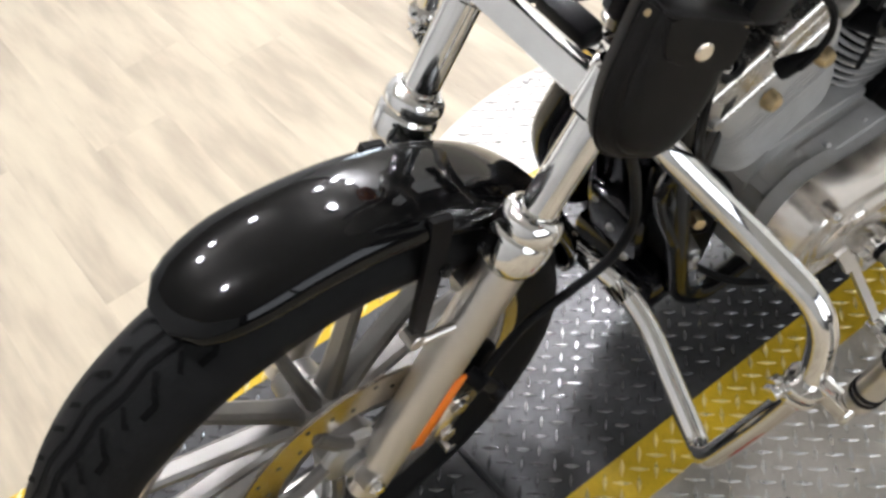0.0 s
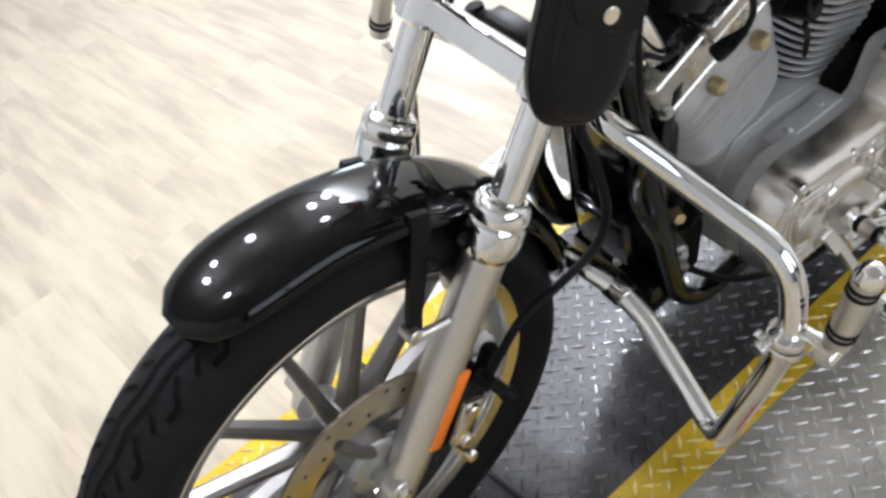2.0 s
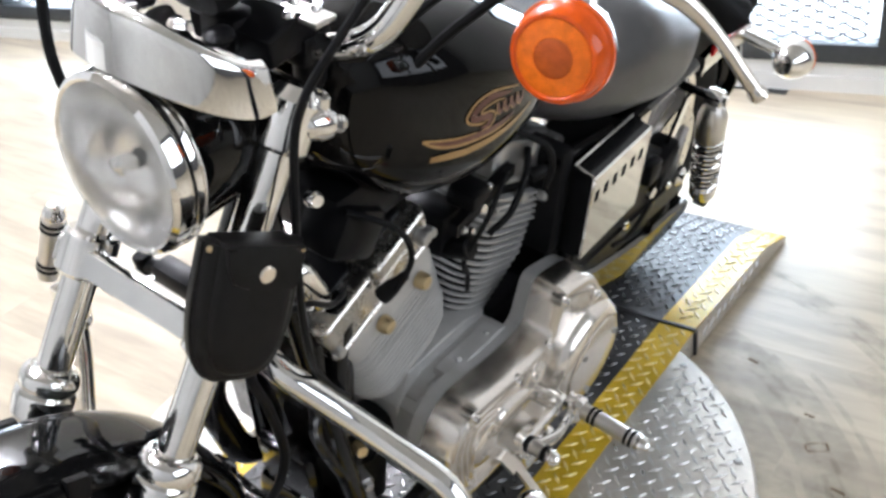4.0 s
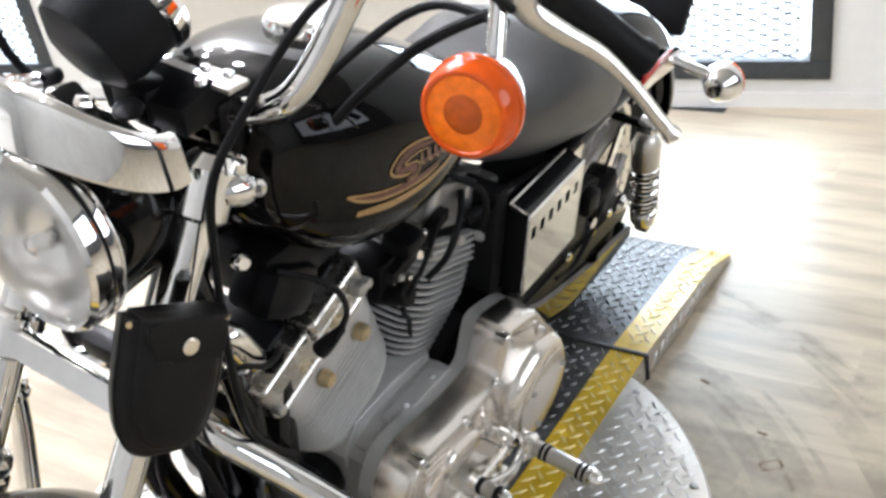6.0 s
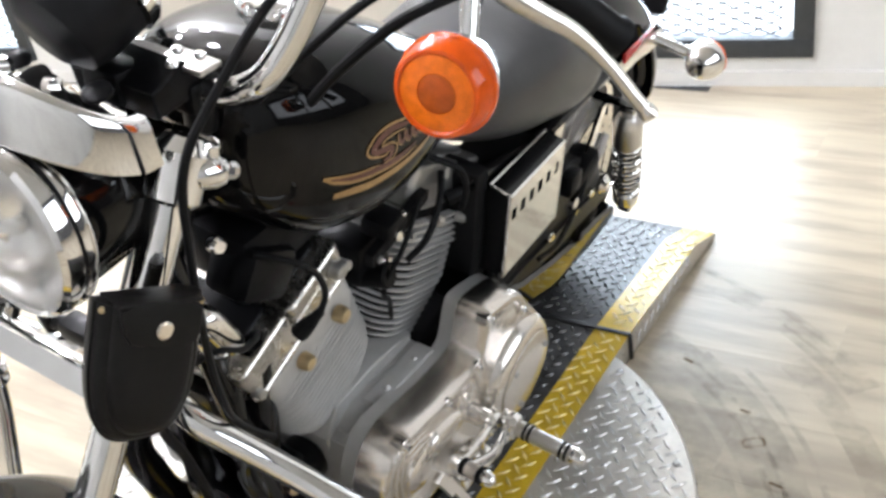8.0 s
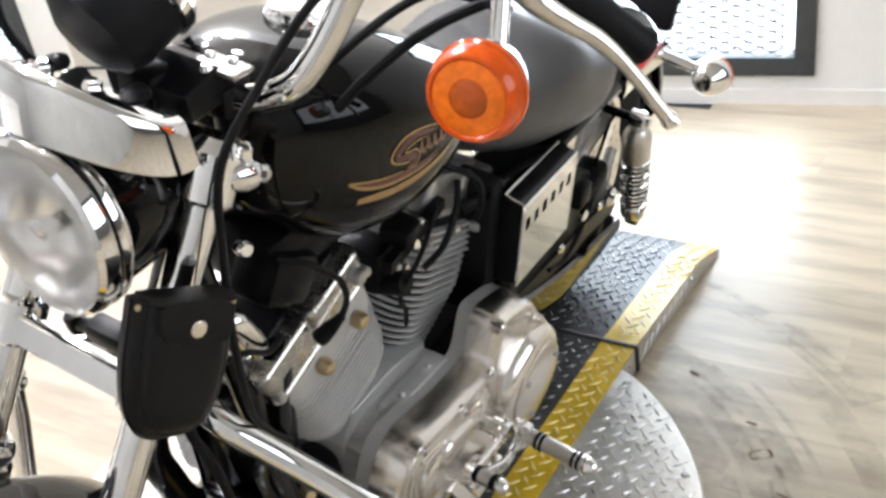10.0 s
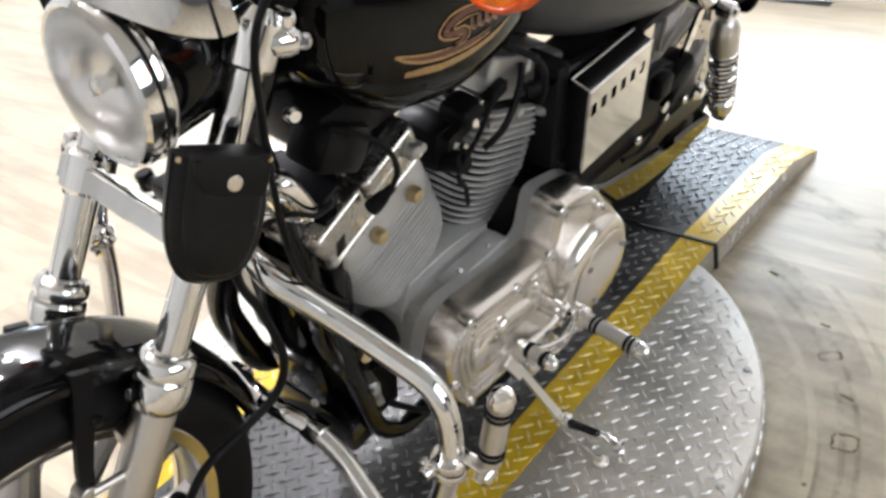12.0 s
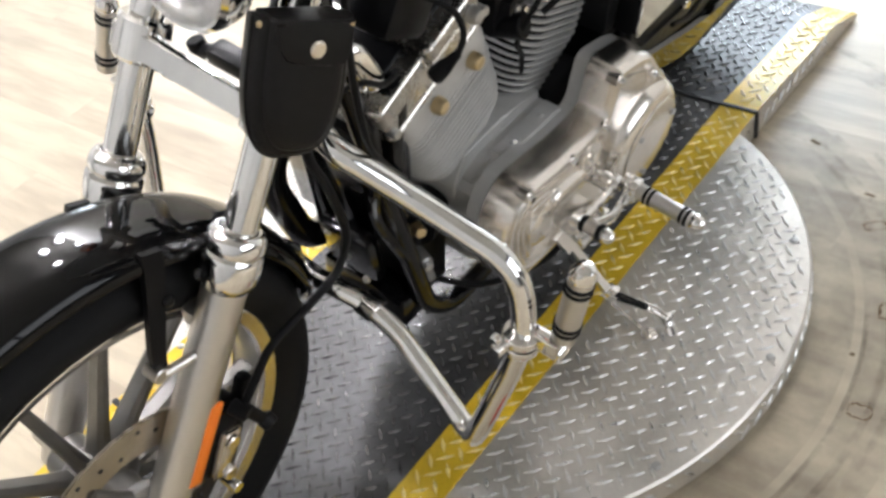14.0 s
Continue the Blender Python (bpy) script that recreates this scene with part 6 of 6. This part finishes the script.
part("oil_fitting", merge(rod((0.07, 0.37, 0.31), (0.1, 0.36, 0.31), 0.013, 14), rod((0.095, 0.362, 0.31), (0.108, 0.358, 0.312), 0.008, 6), rod((0.08, 0.38, 0.27), (0.1, 0.37, 0.262), 0.010, 12)), ALLOY, moto, "small alloy hose fitting")
part("coil_cover", box((0.045, 0.37, 0.755), (0.07, 0.09, 0.07), 0.015, Matrix.Rotation(radians(-30), 4, "X")), DARKCAST, moto, "black coil cover")
part("horn", loft([[V(0.072, 0.243, 0.795) + V(0.02, 0.42, -0.9).normalized() * d + V(1, 0.3, 0.16).normalized() * (r * 1.15 * math.cos(k * math.tau / 28)) + V(-0.3, 0.85, 0.4).normalized() * (r * 0.8 * math.sin(k * math.tau / 28)) for k in range(28)] for d, r in ((0, 0.010), (0.004, 0.017), (0.012, 0.022), (0.03, 0.0245), (0.055, 0.026), (0.075, 0.0265), (0.086, 0.0235), (0.092, 0.016), (0.094, 0.006))]), CHROME, moto, "rounded chrome horn cover", 50)
part("horn_wire", tube(curve_pts([(0.1, 0.2, 0.765), (0.112, 0.235, 0.765), (0.112, 0.27, 0.738), (0.1, 0.305, 0.72), (0.08, 0.33, 0.70)], 6), 0.0038, 8), PLASTIC, moto, "black wire across the horn cover")
part("ignition_knob", lathe([(0.009, 0), (0.01, 0.003), (0.01, 0.012), (0.007, 0.016), (0, 0.016)], (0.07, 0.29, 0.857), (1, -0.35, 0.2), 20, False), CHROME, moto, "chrome ignition lock")
part("under_tank_cover", box((0.0, 0.45, 0.775), (0.13, 0.22, 0.08), 0.02), DARKCAST, moto)
part("exhaust_pipe", tube(round_path([(-0.06, 0.40, 0.61), (-0.085, 0.285, 0.57), (-0.125, 0.272, 0.42), (-0.10, 0.31, 0.27), (-0.12, 0.45, 0.22), (-0.15, 0.8, 0.22)], 0.05, 8), 0.024, 16), FRAME, moto, "black front exhaust pipe")
part("muffler", lathe([(0.022, 0), (0.04, 0.04), (0.042, 0.1), (0.042, 0.55), (0.035, 0.57), (0.03, 0.56), (0, 0.5)], (-0.16, 0.8, 0.22), (-0.02, 1, 0.05), 28, False), CHROME, moto, "chrome muffler")
part("air_filter", lathe([(0.0, 0), (0.085, 0), (0.088, 0.01), (0.085, 0.05), (0.07, 0.062), (0, 0.066)], (-0.12, 0.58, 0.62), (-1, 0, 0), 36, False), CHROME, moto, "chrome air filter cover")

# ---- leather pouch on the fork ----
pouch = tagged(new("leather_pouch"), "black leather tool pouch with snap flap on the fork tube", "pouch")
pouch.matrix_world = BIKE @ Matrix.Translation((0.129, 0.117, 0.861)) @ Matrix.Rotation(radians(-15), 4, "Z") @ Matrix.Rotation(radians(-13), 4, "Y") @ Matrix.Rotation(radians(-22), 4, "X") @ Matrix.Diagonal((0.6, 0.79, 0.79, 1))


def pouch_outline(w, h, top=0.086, n=16):
    """A straight top, slightly tapering sides and a rounded foot."""
    side = [(w * (0.97 + 0.03 * f), top - (top - 0.02) * f) for f in (0.0, 0.06, 0.5, 1.0)]
    foot = [(w * math.cos(a) ** 0.62 if a < math.pi / 2 else 0.0, 0.02 - (h + 0.02) * math.sin(a) ** 0.9) for a in [math.pi / 2 * k / n for k in range(1, n + 1)]]
    right = side + foot
    return right + [(-y, z) for y, z in right[-2::-1]]


def pouch_ring(x, w, h, top=0.086, shift=0.0):
    return [V(x, y + shift, z) for y, z in pouch_outline(w, h, top)]


part("body", loft([pouch_ring(*a) for a in ((0.0, 0.060, 0.084, 0.082), (0.004, 0.065, 0.088, 0.086), (0.022, 0.066, 0.089, 0.087), (0.036, 0.064, 0.086, 0.087), (0.045, 0.059, 0.081, 0.086), (0.049, 0.054, 0.075, 0.084))]), LEATHER, pouch, "moulded black leather", 60)
part("front_panel", loft([pouch_ring(*a) for a in ((0.044, 0.0525, 0.075, 0.084, -0.001), (0.052, 0.0515, 0.074, 0.085, -0.001), (0.059, 0.048, 0.070, 0.085, -0.001), (0.063, 0.042, 0.063, 0.083, -0.001), (0.065, 0.033, 0.052, 0.08, -0.001), (0.0655, 0.015, 0.03, 0.075, -0.001))]), LEATHER, pouch, "raised moulded front", 60)
part("welt", tube([V(0.026, y, z) for y, z in pouch_outline(0.066, 0.089)], 0.0022, 6), LEATHER, pouch)
flap = chaikin([(-0.050, 0.089), (0.051, 0.088), (0.051, 0.046), (0.043, 0.033), (-0.032, 0.038), (-0.045, 0.058)], 1)
part("flap", loft([[V(x, y * k, 0.06 + (z - 0.06) * k) for y, z in flap] for x, k in ((0.052, 1.0), (0.0655, 1.0), (0.068, 0.97), (0.0685, 0.9))]), LEATHER, pouch, "leather flap", 40)
part("flap_top", box((0.034, 0.0, 0.0865), (0.068, 0.101, 0.005), 0.0022), LEATHER, pouch, "top of the flap")
part("snap", lathe([(0.0105, 0), (0.0105, 0.002), (0.008, 0.0042), (0, 0.005)], (0.0685, 0.004, 0.055), (1, 0, 0), 24, False), NICKEL, pouch, "shiny snap button")
for y, x in ((-0.061, 0.04), (0.0575, 0.047)):
    part("rivet", lathe([(0.004, 0), (0.004, 0.001), (0, 0.002)], (x, y, 0.079), (1, math.copysign(0.5, y), 0), 12, False), BRASS, pouch)
part("strap", box((-0.022, 0.03, 0.03), (0.05, 0.05, 0.02), 0.004), LEATHER, pouch)

# ---- floor planks ----
floor = tagged(new("floor"), "light washed wood plank floor with grey streaks", "floor", kind="structure")
floor.matrix_world = ROOM @ Matrix.Translation((0, 0, FLOOR))
part("underlay", box(((W0 + W1) / 2, D0 / 2, -0.012), (W1 - W0, -D0, 0.012)), STRAP, floor)
PL, PWD = 1.22, 0.178
pm = finish("plank", box((0, 0, -0.003), (PL - 0.0002, PWD - 0.0002, 0.006), 0.00015, None, 1), WOOD)
rng = random.Random(4)
SKEW = radians(-8.5)                     # the planks run a little askew to the window wall
UX, UY = math.cos(SKEW), math.sin(SKEW)


def clip_row(v):
    """The stretch of a row of planks that lies inside the room."""
    px, py, lo, hi = -UY * v, UX * v, -99.0, 99.0
    for p, d, a, b in ((px, UX, W0 - 0.03, W1 + 0.03), (py, UY, D0 - 0.03, 0.03)):
        e, f = sorted(((a - p) / d, (b - p) / d))
        lo, hi = max(lo, e), min(hi, f)
    return lo, hi


for r in range(-70, 70):
    v = r * PWD
    lo, hi = clip_row(v)
    u = lo - rng.uniform(0.1, 1.1)
    while u < hi:
        ua, ub = max(u, lo), min(u + PL, hi)
        if ub - ua > 0.03:
            whole = ub - ua > PL - 0.001
            ob = new("plank", pm if whole else finish("plank", box((0, 0, -0.003), (ub - ua - 0.0002, PWD - 0.0002, 0.006), 0.00015, None, 1), WOOD))
            ob.parent = floor
            uc = (ua + ub) / 2
            ob.location = (UX * uc - UY * v, UY * uc + UX * v, 0)
            ob.rotation_euler = (0, 0, SKEW)
        u += PL

# things on the floor beyond the bike
cabinet = tagged(new("white_cabinet"), "low white cabinet standing against the wall", "cabinet")
cabinet.matrix_world = ROOM
room_box("body", (W0 + 0.01, -3.9, FLOOR + 0.002), (-3.16, -2.98, 0.8), WALL, cabinet, 0.006)
room_box("top", (W0 + 0.01, -3.92, 0.801), (-3.14, -2.96, 0.825), WALL, cabinet, 0.004)
plank_board = room_box("loose_board", (-3.13, -3.42, FLOOR + 0.001), (-2.43, -3.27, FLOOR + 0.022), WALL, None, 0.003)
tagged(plank_board, "white painted board lying on the wood floor", "board")
latch = tagged(new("turntable_latch"), "silver foot latch with a red pedal beside the turntable", "latch")
part("arm", merge(box((0.386, 0.19, FLOOR + 0.018), (0.010, 0.04, 0.03), 0.003), box((0.392, 0.16, FLOOR + 0.008), (0.016, 0.05, 0.014), 0.003)), BRUSHED, latch, "silver arm")
part("pedal", box((0.462, 0.165, FLOOR + 0.014), (0.06, 0.07, 0.026), 0.006), RED, latch, "red pedal")

# rubber arcs left on the floor by the turning platform
SCUFF = bpy.data.materials.new("rubber_scuff")
SCUFF.use_nodes = True
sn, sl = SCUFF.node_tree.nodes, SCUFF.node_tree.links
sb = sn["Principled BSDF"]
sb.inputs["Base Color"].default_value, sb.inputs["Roughness"].default_value = (0.13, 0.10, 0.07, 1), 0.6
stc, snz, srm = sn.new("ShaderNodeTexCoord"), sn.new("ShaderNodeTexNoise"), sn.new("ShaderNodeMapRange")
snz.inputs["Scale"].default_value, snz.inputs["Detail"].default_value, snz.inputs["Roughness"].default_value = 11, 6, 0.7
srm.inputs["From Min"].default_value, srm.inputs["From Max"].default_value, srm.inputs["To Max"].default_value = 0.40, 0.74, 0.31
sl.new(stc.outputs["Object"], snz.inputs["Vector"])
sl.new(snz.outputs["Fac"], srm.inputs["Value"])
sl.new(srm.outputs["Result"], sb.inputs["Alpha"])


def arc_mark(r0, r1, a0, a1):
    rows = []
    for k in range(41):
        a = radians(a0 + (a1 - a0) * k / 40)
        rows.append([V(CX + r * math.cos(a), CY + r * math.sin(a), FLOOR + 0.0008) for r in (r0, r1)])
    ob = part("floor_scuff", loft(rows, close=False, caps=False), SCUFF)
    return tagged(ob, "dark rubber scuff arc on the wood floor", "scuff mark", "floor scuffs", "stuff")


for m4 in ((0.612, 0.685, -75, 66), (0.70, 0.80, -60, 66), (0.90, 0.96, -20, 50),  (0.97, 1.04, 42, 76), (0.735, 0.747, -15, 62), (0.762, 0.772, -5, 60), (0.80, 0.81, 10, 58), (0.83, 0.842, 20, 52), (0.99, 0.998, 45, 74), (1.02, 1.03, 48, 72), (0.70, 0.708, -40, 20)):
    arc_mark(*m4)

# worn and chipped spots where the turntable has scraped the planks
CHIP = mat("bare_chipped_wood", (0.16, 0.115, 0.07), 0.8, 0.0, 0.2, vary=0.4, scale=120, bump=0.3, bump_scale=300)
rng = random.Random(9)


def chip(r, a, w, h, turn, rim):
    """A small scraped patch: a ragged rim, or a ragged filled spot."""
    c = V(CX + r * math.cos(radians(a)), CY + r * math.sin(radians(a)), FLOOR + 0.0012)
    n = 28
    outer, inner = [], []
    for k in range(n):
        t = 2 * math.pi * k / n
        u = V(w * sq(math.cos(t), 0.45), h * sq(math.sin(t), 0.45), 0) * rng.uniform(0.9, 1.08)
        u.rotate(Matrix.Rotation(radians(turn), 3, "Z"))
        outer.append(c + u)
        inner.append(c + u * (rng.uniform(0.7, 0.97) if rim else 0.05))
    ob = part("floor_chip", loft([outer + outer[:1], inner + inner[:1]], close=False, caps=False), CHIP)
    return tagged(ob, "small chipped spot in a wood floor plank", "floor damage", "floor chips", "stuff")


for m6 in ((0.745, 20.6, 0.024, 0.021, 12, True), (0.75, 37.5, 0.022, 0.012, 35, True), (0.759, 58.2, 0.013, 0.004, -20, False), (0.756, 29, 0.014, 0.003, -12, False), (0.77, 44, 0.011, 0.003, -5, False), (0.69, 12, 0.004, 0.004, 0, False), (0.73, 3, 0.018, 0.016, 10, True)):
    chip(*m6)
